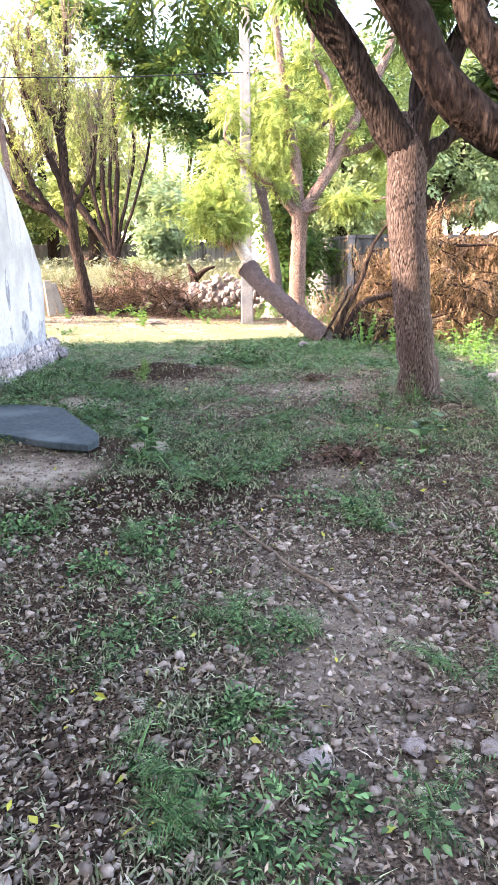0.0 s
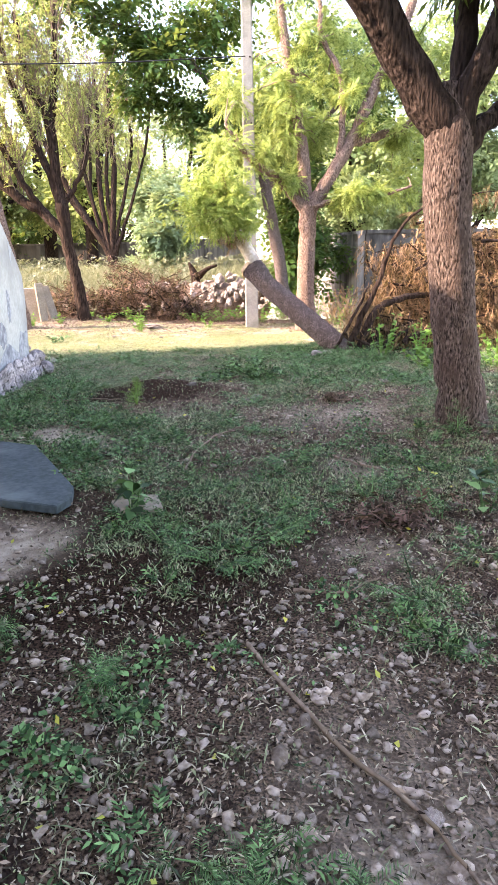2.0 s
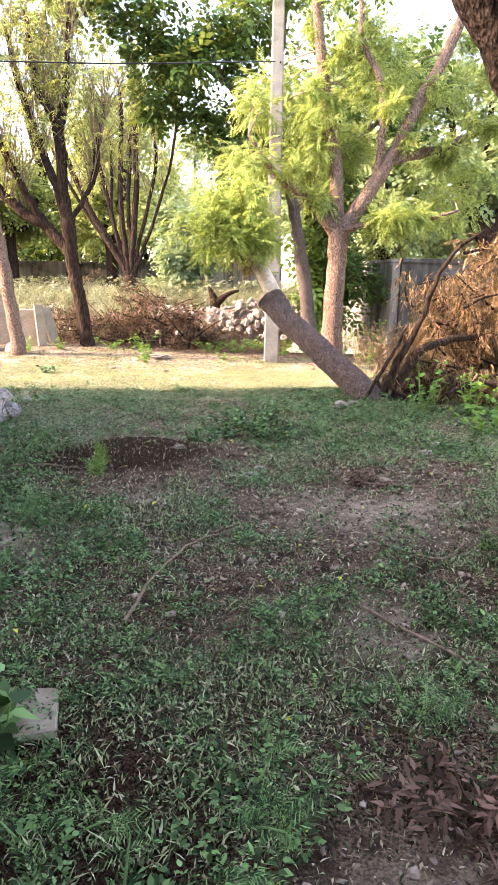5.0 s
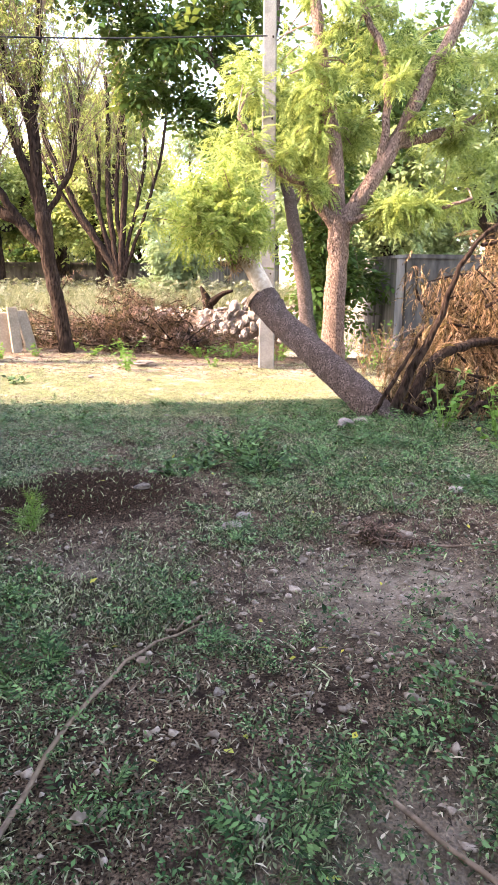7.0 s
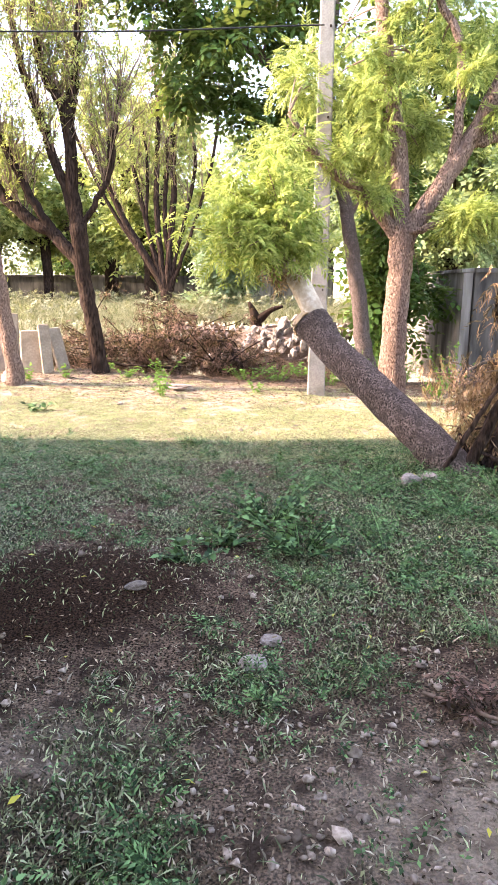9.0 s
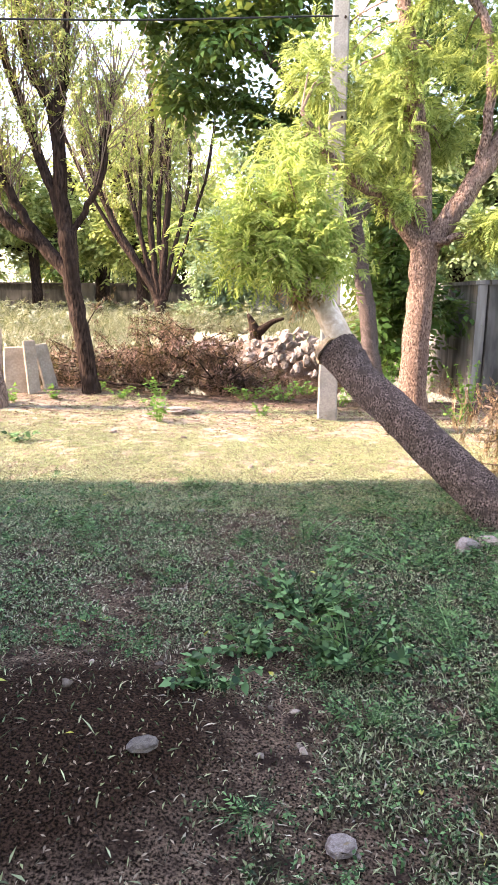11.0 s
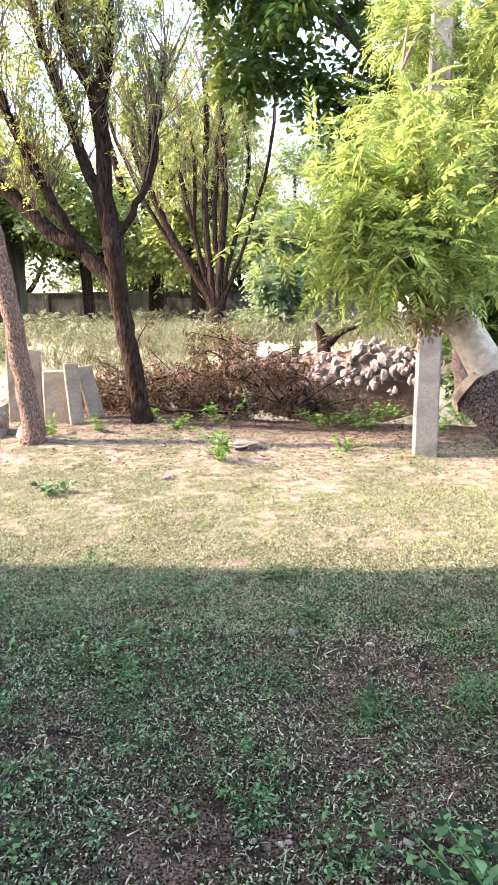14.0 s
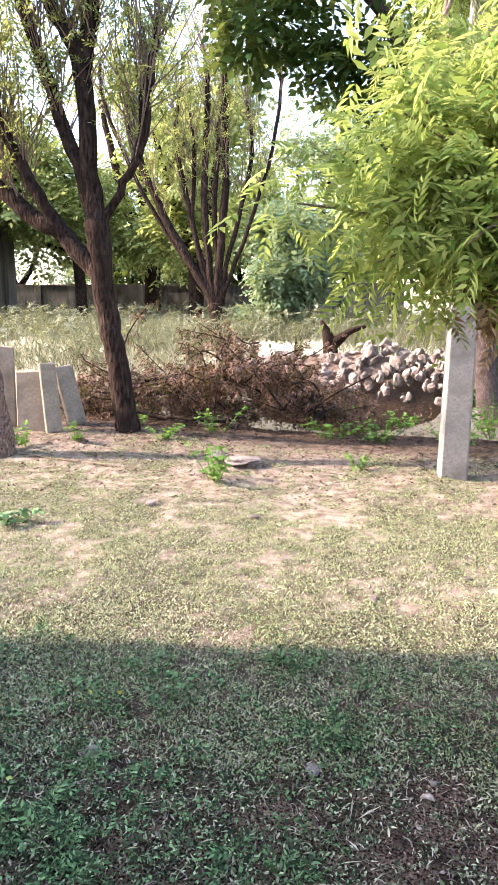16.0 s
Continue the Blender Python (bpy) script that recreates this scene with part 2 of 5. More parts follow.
def base(name, x, y, z, label, category, group="", kind=""):
    ob = new(name)
    ob.location = (x, y, z)
    return tagged(ob, label, category, group, kind)


class Build:
    """Gathers tubes (quads) in arrays."""

    def __init__(self):
        self.v, self.f, self.n = [], [], 0

    def tube(self, pts, radii, sides=8, rough=0.0, cap=True):
        pts, n = np.asarray(pts, float), len(pts)
        radii = np.interp(np.linspace(0, 1, n), np.linspace(0, 1, len(radii)), radii)
        d = np.gradient(pts, axis=0)
        d /= np.linalg.norm(d, axis=1)[:, None] + 1e-9
        ref = np.array([0, 1.0, 0.02]) if abs(d[:, 1]).mean() < 0.8 else np.array([1.0, 0, 0])
        a = np.cross(d, ref)
        a /= np.linalg.norm(a, axis=1)[:, None] + 1e-9
        b = np.cross(d, a)
        th = np.linspace(0, 2 * np.pi, sides, endpoint=False)
        r = radii[:, None] * np.ones((1, sides))
        if rough:
            ridge = RNG.normal(0, 1, sides)
            r = r * (1 + rough * (0.6 * ridge[None] + 0.7 * RNG.normal(0, 1, (n, sides))))
        v = pts[:, None] + r[..., None] * (np.cos(th)[None, :, None] * a[:, None] + np.sin(th)[None, :, None] * b[:, None])
        idx = self.n + np.arange(n * sides).reshape(n, sides)
        q = np.stack([idx[:-1], np.roll(idx[:-1], -1, 1), np.roll(idx[1:], -1, 1), idx[1:]], -1).reshape(-1, 4)
        self.v.append(v.reshape(-1, 3)), self.f.append(q)
        self.n += n * sides
        if cap:
            c = self.n
            self.v.append(pts[[0, -1]])
            self.n += 2
            e = np.arange(0, sides, 2)
            for row, ctr in ((idx[0], c), (idx[-1], c + 1)):
                self.f.append(np.stack([row[e], row[(e + 1) % sides], row[(e + 2) % sides], np.full(len(e), ctr)], -1))
        return self

    def mesh(self, name):
        return fast_mesh(name, np.concatenate(self.v), np.concatenate(self.f))


def curve(pts, n=14, wob=0.0):
    """A smooth line through a few points."""
    p = np.asarray(pts, float)
    t, s = np.linspace(0, len(p) - 1, n), np.arange(len(p))
    q = np.concatenate([[2 * p[0] - p[1]], p, [2 * p[-1] - p[-2]]])
    out = []
    for u in t:
        i = min(int(u), len(p) - 2)
        w = u - i
        a, b, c, d = q[i : i + 4]
        out.append(0.5 * (2 * b + (c - a) * w + (2 * a - 5 * b + 4 * c - d) * w**2 + (3 * b - a - 3 * c + d) * w**3))
    out = np.array(out)
    if wob:
        out[1:-1] += RNG.normal(0, wob, (n - 2, 3))
    return out


def leaf_template(pairs, slim, droop, spread=0.9, size=0.45):
    """A feathered leaf of unit length along +y: leaflets as folded diamonds."""
    v = []
    for k in range(pairs * 2 + 1):
        s = (k // 2 + 0.6) / (pairs + 0.6)
        side = 0 if k == pairs * 2 else (1 if k % 2 else -1)
        o = np.array([0, s, -droop * s * s])
        d = np.array([side * spread, 0.75 if side else 1.0, -0.25])
        d /= np.linalg.norm(d)
        L = size * (1 - 0.5 * abs(s - 0.45))
        w = np.cross(d, (0, 0, 1))
        w /= np.linalg.norm(w)
        v += [o, o + d * L * 0.45 + w * L * slim + (0, 0, 0.05 * L), o + d * L + (0, 0, -0.12 * L), o + d * L * 0.45 - w * L * slim + (0, 0, 0.05 * L)]
    return np.array(v)


FEATHER = leaf_template(6, 0.13, 0.35, size=0.42)
FEATHER_FEW = leaf_template(3, 0.17, 0.35, size=0.55)
FINE = leaf_template(8, 0.06, 0.2, size=0.35)
BROAD = leaf_template(2, 0.30, 0.2, spread=1.3, size=0.65)
OVATE = np.array([(0, 0, 0), (0.24, 0.2, 0.04), (0.29, 0.48, 0.05), (0, 1.0, -0.12), (-0.29, 0.48, 0.05), (-0.24, 0.2, 0.04)])
WILT = leaf_template(6, 0.10, 0.9, spread=0.35, size=0.40)


def scatter(name, at, dirs, sizes, template, roll=1.0):
    """One mesh of many leaves at places at, pointing along dirs."""
    n = len(at)
    y = dirs / (np.linalg.norm(dirs, axis=1)[:, None] + 1e-9)
    up = np.array([0, 0, 1.0]) + RNG.normal(0, 0.35 * roll, (n, 3))
    x = np.cross(y, up)
    x /= np.linalg.norm(x, axis=1)[:, None] + 1e-9
    z = np.cross(x, y)
    T = template
    v = at[:, None] + sizes[:, None, None] * (T[None, :, 0:1] * x[:, None] + T[None, :, 1:2] * y[:, None] + T[None, :, 2:3] * z[:, None])
    f = np.arange(n * len(T)).reshape(-1, 6 if len(T) == 6 else 4)
    return fast_mesh(name, v.reshape(-1, 3), f)


def blob_points(n, blobs):
    """Points in clumps: blobs as (x, y, z, rx, ry, rz, weight)."""
    b = np.array(blobs, float)
    k = RNG.choice(len(b), n, p=b[:, 6] / b[:, 6].sum())
    d = RNG.normal(0, 1, (n, 3))
    d /= np.linalg.norm(d, axis=1)[:, None]
    return b[k, :3] + d * b[k, 3:6] * (RNG.random(n) ** 0.42)[:, None]


def clumped(n, blobs, clumps, r):
    """Leaves gathered round twig tips spread over the blobs."""
    tips = blob_points(clumps, blobs)
    k = RNG.integers(0, clumps, n)
    off = RNG.normal(0, 1, (n, 3)) * r * np.array([1, 1, 0.7])
    d = off + RNG.normal(0, 0.5 * r, (n, 3)) + np.array([0, 0, -0.25 * r])
    return tips[k] + off * 0.5, d, tips


def box(bm, x0, y0, z0, x1, y1, z1):
    m = Matrix.Translation(((x0 + x1) / 2, (y0 + y1) / 2, (z0 + z1) / 2)) @ Matrix.Diagonal((x1 - x0, y1 - y0, z1 - z0, 1))
    return bmesh.ops.create_cube(bm, size=1, matrix=m)["verts"]


def prism(bm, outline, z0, z1, uneven=0.0):
    """An upright block over a flat outline."""
    lo = [bm.verts.new((x, y, z0)) for x, y in outline]
    hi = [bm.verts.new((x, y, z1 + random.uniform(-uneven, uneven))) for x, y in outline]
    n = len(outline)
    bm.faces.new(lo[::-1]), bm.faces.new(hi)
    for i in range(n):
        bm.faces.new((lo[i], lo[(i + 1) % n], hi[(i + 1) % n], hi[i]))
    bmesh.ops.recalc_face_normals(bm, faces=bm.faces)


def rock_mesh(name, seed, cuts=9, sub=2, flat=1.0):
    """A broken stone, about one unit across."""
    rnd = random.Random(seed)
    bm = bmesh.new()
    bmesh.ops.create_icosphere(bm, subdivisions=sub, radius=0.5)
    for _ in range(cuts):
        n = Vector((rnd.gauss(0, 1), rnd.gauss(0, 1), rnd.gauss(0, 1))).normalized()
        d = rnd.uniform(0.27, 0.42)
        for v in bm.verts:
            e = v.co.dot(n) - d
            if e > 0:
                v.co -= n * e * 0.98
    for v in bm.verts:
        v.co += Vector((rnd.gauss(0, 1), rnd.gauss(0, 1), rnd.gauss(0, 1))) * 0.022
        v.co.z *= flat
    me = bpy.data.meshes.new(name)
    bm.to_mesh(me)
    bm.free()
    return me


def ground_z(x, y):
    return float(land(x, y))


# ---- the ground ----
def stretched(lo, a, b, hi, fine, grow=1.35):
    mid = list(np.arange(a, b, fine))
    for out, end, s in ((mid, hi, 1), (mid, lo, -1)):
        d = fine
        while (out[-1] if s > 0 else out[0]) * s < end * s:
            d *= grow
            nxt = (out[-1] if s > 0 else out[0]) + s * d
            mid = out = out + [nxt] if s > 0 else [nxt] + out
    return np.array(mid)


gx, gy = stretched(-900, -5, 6, 900, 0.07), stretched(-900, -1, 17, 1500, 0.07)
X, Y = np.meshgrid(gx, gy)
near = smooth(-np.hypot(X, Y - 8), -60, -30)
Z = land(X, Y) + near * 0.018 * (fbm(X, Y, 9.0) - 0.5)
nx, ny = len(gx), len(gy)
idx = np.arange(nx * ny).reshape(ny, nx)
quads = np.stack([idx[:-1, :-1], idx[:-1, 1:], idx[1:, 1:], idx[1:, :-1]], -1).reshape(-1, 4)
gm = fast_mesh("ground", np.stack([X, Y, Z], -1).reshape(-1, 3), quads)
# mulch heap near y 7.7; the wide bell at y 3.7 darkens the soil
for name, field in (("green", cover(X, Y)), ("dark_soil", bell(X, Y, -0.55, 7.75, 0.62, 0.55) + bell(X, Y, -1.15, 7.3, 0.5, 0.25) + 0.85 * bell(X, Y, -0.5, 3.7, 1.1, 1.0) - 1.1 * bell(X, Y, -1.15, 3.85, 0.5, 0.34)),
                    ("sand", sandy_spots(X, Y) + 0.75 * smooth(Y, 10.5, 12.0) * smooth(-Y, -17, -14.2))):
    at = gm.attributes.new(name, "FLOAT", "POINT")
    at.data.foreach_set("value", np.clip(field, 0, 1).astype(np.float32).ravel())


def ground_material():
    m = bpy.data.materials.new("yard_ground")
    m.use_nodes = True
    nt = m.node_tree
    p = nt.nodes["Principled BSDF"]
    p.inputs["Roughness"].default_value, p.inputs["Specular IOR Level"].default_value = 0.95, 0.02
    f, g, h = noise_tex(nt, 110, detail=8), noise_tex(nt, 9, detail=8), noise_tex(nt, 0.9)
    col = mix_colour(nt, ramp(nt, f, 0.38, 0.64), (0.012, 0.007, 0.005), (0.26, 0.17, 0.118))
    col = mix_colour(nt, ramp(nt, g, 0.46, 0.66), col, (0.036, 0.022, 0.017))
    names = {}
    for k in ("green", "dark_soil", "sand"):
        a = nt.nodes.new("ShaderNodeAttribute")
        a.attribute_name = k
        names[k] = a.outputs["Fac"]
    sandy = mix_colour(nt, ramp(nt, g, 0.4, 0.65), (0.50, 0.40, 0.31), (0.26, 0.19, 0.14))
    col = mix_colour(nt, names["sand"], col, sandy)
    # ground under grass is near-black: shade between blades put into its colour
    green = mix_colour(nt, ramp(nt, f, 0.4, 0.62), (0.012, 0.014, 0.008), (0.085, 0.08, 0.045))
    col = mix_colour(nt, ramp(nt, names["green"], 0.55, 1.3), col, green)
    dark = mix_colour(nt, ramp(nt, f, 0.4, 0.62), (0.010, 0.006, 0.004), (0.066, 0.036, 0.024))
    col = mix_colour(nt, ramp(nt, names["dark_soil"], 0.25, 0.6), col, dark)
    nt.links.new(col, p.inputs["Base Color"])
    bp = nt.nodes.new("ShaderNodeBump")
    bp.inputs[0].default_value, bp.inputs[1].default_value = 1.0, 0.03
    nt.links.new(f, bp.inputs["Height"])
    nt.links.new(bp.outputs[0], p.inputs["Normal"])
    return m


ground = link("ground", gm, ground_material(), None, "", True)
tagged(ground, "bare brown soil with patches of short grass and dry leaf litter", "ground", kind="structure")

# ---- house with a whitewashed wall on a rubble plinth ----
house = base("house", -2.3, 6.0, 0, "whitewashed house with peeling plaster on a rubble stone plinth", "house")
HX = -2.26


def face_bits(name, outline, x, thick, material, parent, label=""):
    """A slab in the plane of the wall, given as (y, z) points; its front at x."""
    bm = bmesh.new()
    a = [bm.verts.new((x, y, z)) for y, z in outline]
    b = [bm.verts.new((x - thick, y, z)) for y, z in outline]
    n = len(outline)
    bm.faces.new(a), bm.faces.new(b[::-1])
    for i in range(n):
        bm.faces.new((a[i], b[i], b[(i + 1) % n], a[(i + 1) % n]))
    bmesh.ops.recalc_face_normals(bm, faces=bm.faces)
    o = part(name, bm, material, parent, label)
    o.matrix_parent_inverse = parent.matrix_basis.inverted()
    return o


face_bits("wall", [(-6.0, 0.1), (8.92, 0.1), (8.95, 0.45), (9.0, 0.95), (8.96, 1.2), (8.7, 1.48), (8.42, 1.75), (8.05, 2.08), (7.6, 2.42), (7.1, 2.75), (6.5, 3.1), (5.6, 3.5), (4.5, 3.75), (-6.0, 3.8)], HX, 0.3, WHITEWASH, house, "whitewashed plaster")


def blotch(cy, cz, ry, rz, seed):
    r = random.Random(seed)
    pts = []
    for k in range(18):
        a = k / 18 * 2 * math.pi
        s = r.uniform(0.7, 1.15)
        pts.append((cy + math.cos(a) * ry * s, cz + math.sin(a) * rz * s))
    return pts


for k, (cy, cz, ry, rz) in enumerate(((8.05, 0.60, 0.13, 0.15), (8.36, 0.88, 0.06, 0.2), (7.5, 0.98, 0.06, 0.22), (7.5, 0.52, 0.04, 0.09), (7.0, 1.15, 0.12, 0.09))):
    face_bits("bare_patch", blotch(cy, cz, ry, rz, k), HX + 0.003, 0.002, STAIN, house, "grey patch where the plaster has peeled")
r = random.Random(4)
damp = [(5.0, 0.255)] + [(8.92, 0.255)] + [(y, 0.34 + 0.12 * r.random() + (0.2 if y > 8.6 else 0.07 * math.sin(y * 7))) for y in np.linspace(8.9, 5.0, 34)]
face_bits("damp_stain", damp, HX + 0.004, 0.002, STAIN, house, "dark damp stain along the foot of the wall")
r = random.Random(8)
for y0, z0, L in ((8.2, 1.93, 0.5), (7.8, 2.25, 0.8), (7.3, 2.6, 0.9), (6.8, 2.9, 0.7), (8.6, 1.56, 0.25), (7.55, 2.42, 0.5)):
    w = r.uniform(0.04, 0.1)
    face_bits("stain", [(y0 - w, z0), (y0 + w, z0 - 2 * w * 0.75), (y0 + w * 0.6, z0 - L * 0.6), (y0 + 0.01, z0 - L), (y0 - w * 0.5, z0 - L * 0.7)], HX + 0.005, 0.002, STREAK, house, "grey rain streak")
bm = bmesh.new()
box(bm, HX - 0.3, -6.0, -0.2, HX + 0.08, 9.03, 0.25)
core = part("plinth", bm, MORTAR, house)
core.matrix_parent_inverse = house.matrix_basis.inverted()
# unseen body of the house back from the yard, slanted for the shadow edge
bm = bmesh.new()
prism(bm, [(-14.0, -7.0), (-6.35, -7.0), (-6.35, 10.24), (-14.0, 9.47)], -0.1, 6.15)
o = part("house_body", bm, WHITEWASH, house)
o.matrix_parent_inverse = house.matrix_basis.inverted()
bm = bmesh.new()
prism(bm, [(-14.1, -7.1), (-6.3, -7.1), (-6.3, 10.29), (-14.1, 9.51)], 6.15, 6.3)
o = part("roof", bm, ROOF, house)
o.matrix_parent_inverse = house.matrix_basis.inverted()
bm = bmesh.new()
box(bm, -6.35, -6.0, 3.3, HX - 0.3, 5.0, 3.45)
o = part("porch_roof", bm, ROOF, house)
o.matrix_parent_inverse = house.matrix_basis.inverted()

# ---- slabs beside the house ----


def slab(name, outline, z0, z1, material, label, category="stone slab", group=""):
    bm = bmesh.new()
    prism(bm, outline, z0, z1)
    bmesh.ops.bevel(bm, geom=bm.edges[:], offset=0.006, segments=1, affect="EDGES")
    ob = part(name, bm, material)
    return tagged(ob, label, category, group)


slab("slate_slab", [(-2.0, 4.85), (-1.52, 4.56), (-1.1, 4.3), (-0.80, 4.18), (-0.75, 4.32), (-0.78, 4.5), (-1.24, 5.42), (-1.55, 5.58), (-2.0, 5.66)], ground_z(-1.3, 4.9) - 0.005, ground_z(-1.3, 4.9) + 0.045, SLATE, "dark grey slate slab lying on sandy ground beside the house")
slab("flat_stone", [(-0.56, 4.4), (-0.46, 4.22), (-0.26, 4.29), (-0.31, 4.5), (-0.5, 4.5)], ground_z(-0.4, 4.35) - 0.02, ground_z(-0.4, 4.35) + 0.03, SANDSTONE, "small pale flat stone lying in the grass")

# ---- concrete pole, cable ----
pole = base("utility_pole", 0.66, 14.95, 0, "tall square grey concrete utility pole with chamfered edges", "pole")
bm = bmesh.new()
c = 0.018
for z, w in ((-0.3, 0.135), (8.6, 0.085)):
    for sx, sy in ((1, -1), (1, 1), (-1, 1), (-1, -1)):
        for k in ((0, 1) if sx * sy < 0 else (1, 0)):
            bm.verts.new((sx * (w - c * (k == 0)), sy * (w * 0.9 - c * (k == 1)), z))
bm.verts.ensure_lookup_table()
lo, hi = bm.verts[:8], bm.verts[8:]
bmesh.ops.convex_hull(bm, input=bm.verts[:])
part("shaft", bm, CONCRETE, pole)
for z in (1.55, 3.9, 5.05):
    bm = bmesh.new()
    bmesh.ops.create_cone(bm, cap_ends=True, segments=10, radius1=0.014, radius2=0.014, depth=0.05, matrix=pose(0.05, -0.13 + 0.005 * z, z, 90, 0, 0))
    part("bolt_hole", bm, BARKD, pole, "dark bolt hole")
wire = Build().tube(curve([(0.62, 14.8, 5.05), (-2.5, 14.0, 4.75), (-6, 13.2, 4.65), (-12, 11.9, 5.0)], 24), [0.011], 6)
tagged(link("cable", wire.mesh("cable"), CABLE), "thin black overhead cable slung from the concrete pole", "cable")
for k, (z, y) in enumerate(((5.9, 30.0), (6.15, 30.0), (6.4, 30.1))):
    w2 = Build().tube(curve([(-40, y - 4, z), (-22, y, z - 0.35), (-9.5, y, z - 0.1)], 20), [0.014], 5)
    tagged(link("power_line", w2.mesh("power_line"), CABLE), "thin power line far off among the trees", "cable", "power lines")

# ---- trees ----


def shoots(limbs, n, length, up, thick, lo=0.35):
    """Thin straight shoots off the limbs."""
    b, tips = Build(), []
    for _ in range(n):
        L = limbs[RNG.integers(len(limbs))]
        p = L[int(len(L) * (lo + (1 - lo) * RNG.random()) * 0.999)]
        d = RNG.normal(0, 1, 3) * np.array([1, 1, 0.4]) * (1 - up) + np.array([0, 0, 1]) * up
        d /= np.linalg.norm(d)
        l = length * RNG.uniform(0.5, 1.2)
        q = p + d * l
        m = (p + q) / 2 + RNG.normal(0, 0.05 * l, 3)
        b.tube(curve([p, m, q], 5), [thick * RNG.uniform(0.6, 1.2), thick * 0.25], 5, cap=False)
        tips.append(curve([p, m, q], 6)[2:])
    return b, np.concatenate(tips)


def tree(label, foot, trunk, limbs, bark, leaves, n_shoots, shoot_len, up, n_leaves, leaf_size, template, blobs=(), clumps=0, clump_r=0.3, sides=14, rough=0.05, shoot_r=0.012, spread=0.3, twig=None, lo=0.35, limb_bark=None):
    """trunk and limbs: (points, radii). Leaves stand along the shoots and in clumps over the blobs."""
    t = base("tree", *foot, label, "tree")
    inv = Matrix.Translation(foot).inverted()
    keep = []

    def add(name, me, mat, lab=""):
        o = link(name, me, mat, t, lab, name not in ("crown", "twig_growth"))
        if name in ("crown", "twig_growth", "branchwork"):
            tagged(o, kind="stuff")
        o.matrix_parent_inverse = inv

    pts = curve(trunk[0], 26, 0.008)
    add("trunk", Build().tube(pts, trunk[1], sides, rough).mesh("trunk"), bark)
    for p, rad in limbs:
        c = curve(p, 18, 0.012)
        keep.append(c)
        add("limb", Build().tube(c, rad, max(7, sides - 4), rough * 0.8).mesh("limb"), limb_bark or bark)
    at, dr = [], []
    if n_shoots:
        b, tips = shoots(keep, n_shoots, shoot_len, up, shoot_r, lo)
        add("twig_growth", b.mesh("twig_growth"), twig or TWIG)
        k = RNG.integers(0, len(tips), n_leaves)
        at.append(tips[k] + RNG.normal(0, 0.05, (n_leaves, 3)))
        dr.append(RNG.normal(0, 1, (n_leaves, 3)) + (0, 0, -0.2))
    if clumps:
        a, d, tp = clumped(n_leaves if not n_shoots else n_leaves * 2, blobs, clumps, clump_r)
        at.append(a), dr.append(d)
        b = Build()
        for q in tp[:: max(1, clumps // 70)]:
            L = np.concatenate([c[len(c) // 3 :] for c in keep])
            near_pt = L[np.argmin(np.linalg.norm(L - q, axis=1))]
            if np.linalg.norm(near_pt - q) > 1.6 and leaf_size < 0.28:
                continue
            b.tube(curve([near_pt, (near_pt + q) / 2 + (0, 0, 0.1), q], 5), [shoot_r * 1.3, shoot_r * 0.4], 5, cap=False)
        add("branchwork", b.mesh("branchwork"), twig or TWIG)
    at, dr = np.concatenate(at), np.concatenate(dr)
    add("crown", scatter("crown", at, dr, leaf_size * RNG.uniform(0.6, 1.25, len(at)), template), leaves)
    return t


gz = ground_z
# large tree in the yard, bark lit from the side
tree("large old tree with ridged brown bark and thick dark forking limbs", (1.88, 5.75, gz(1.88, 5.75)),
     ([(1.90, 5.75, -0.05), (1.87, 5.75, 0.2), (1.81, 5.75, 0.6), (1.76, 5.75, 1.0), (1.69, 5.75, 1.6), (1.66, 5.75, 2.05), (1.66, 5.75, 2.42)], [0.25, 0.185, 0.165, 0.158, 0.155, 0.155, 0.162, 0.165, 0.06]),
     [([(1.70, 5.75, 1.95), (1.62, 5.74, 2.16), (1.42, 5.72, 2.42), (1.12, 5.65, 2.82), (0.84, 5.6, 3.22), (0.45, 5.5, 3.9), (-0.1, 5.2, 4.7), (-0.5, 4.8, 5.6)], [0.10, 0.15, 0.135, 0.125, 0.12, 0.09, 0.05]),
      ([(1.67, 5.76, 1.95), (1.72, 5.78, 2.25), (1.78, 5.85, 2.7), (1.82, 5.95, 3.3), (1.85, 6.2, 4.6), (1.7, 6.3, 5.6)], [0.10, 0.08, 0.08, 0.06, 0.03]),
      ([(1.67, 5.74, 1.95), (1.76, 5.7, 2.25), (1.92, 5.6, 2.75), (2.10, 5.5, 3.2), (2.7, 5.2, 4.4), (3.1, 5.0, 5.4)], [0.11, 0.09, 0.08, 0.06, 0.03]),
      ([(1.78, 5.75, 2.02), (1.98, 5.8, 2.22), (2.35, 5.85, 2.42), (3.1, 6.0, 2.75), (3.8, 6.2, 3.3)], [0.07, 0.06, 0.055, 0.035])],
     BARK, DARKLEAF, 60, 0.7, 0.25, 3600, 0.32, FEATHER,
     # out-of-view crown, spread wide to shade the ground below
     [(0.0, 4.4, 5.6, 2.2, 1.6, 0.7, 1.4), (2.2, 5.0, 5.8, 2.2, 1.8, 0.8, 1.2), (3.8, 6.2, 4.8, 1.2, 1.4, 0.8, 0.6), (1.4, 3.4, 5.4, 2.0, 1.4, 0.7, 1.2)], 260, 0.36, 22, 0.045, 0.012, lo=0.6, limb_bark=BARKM)
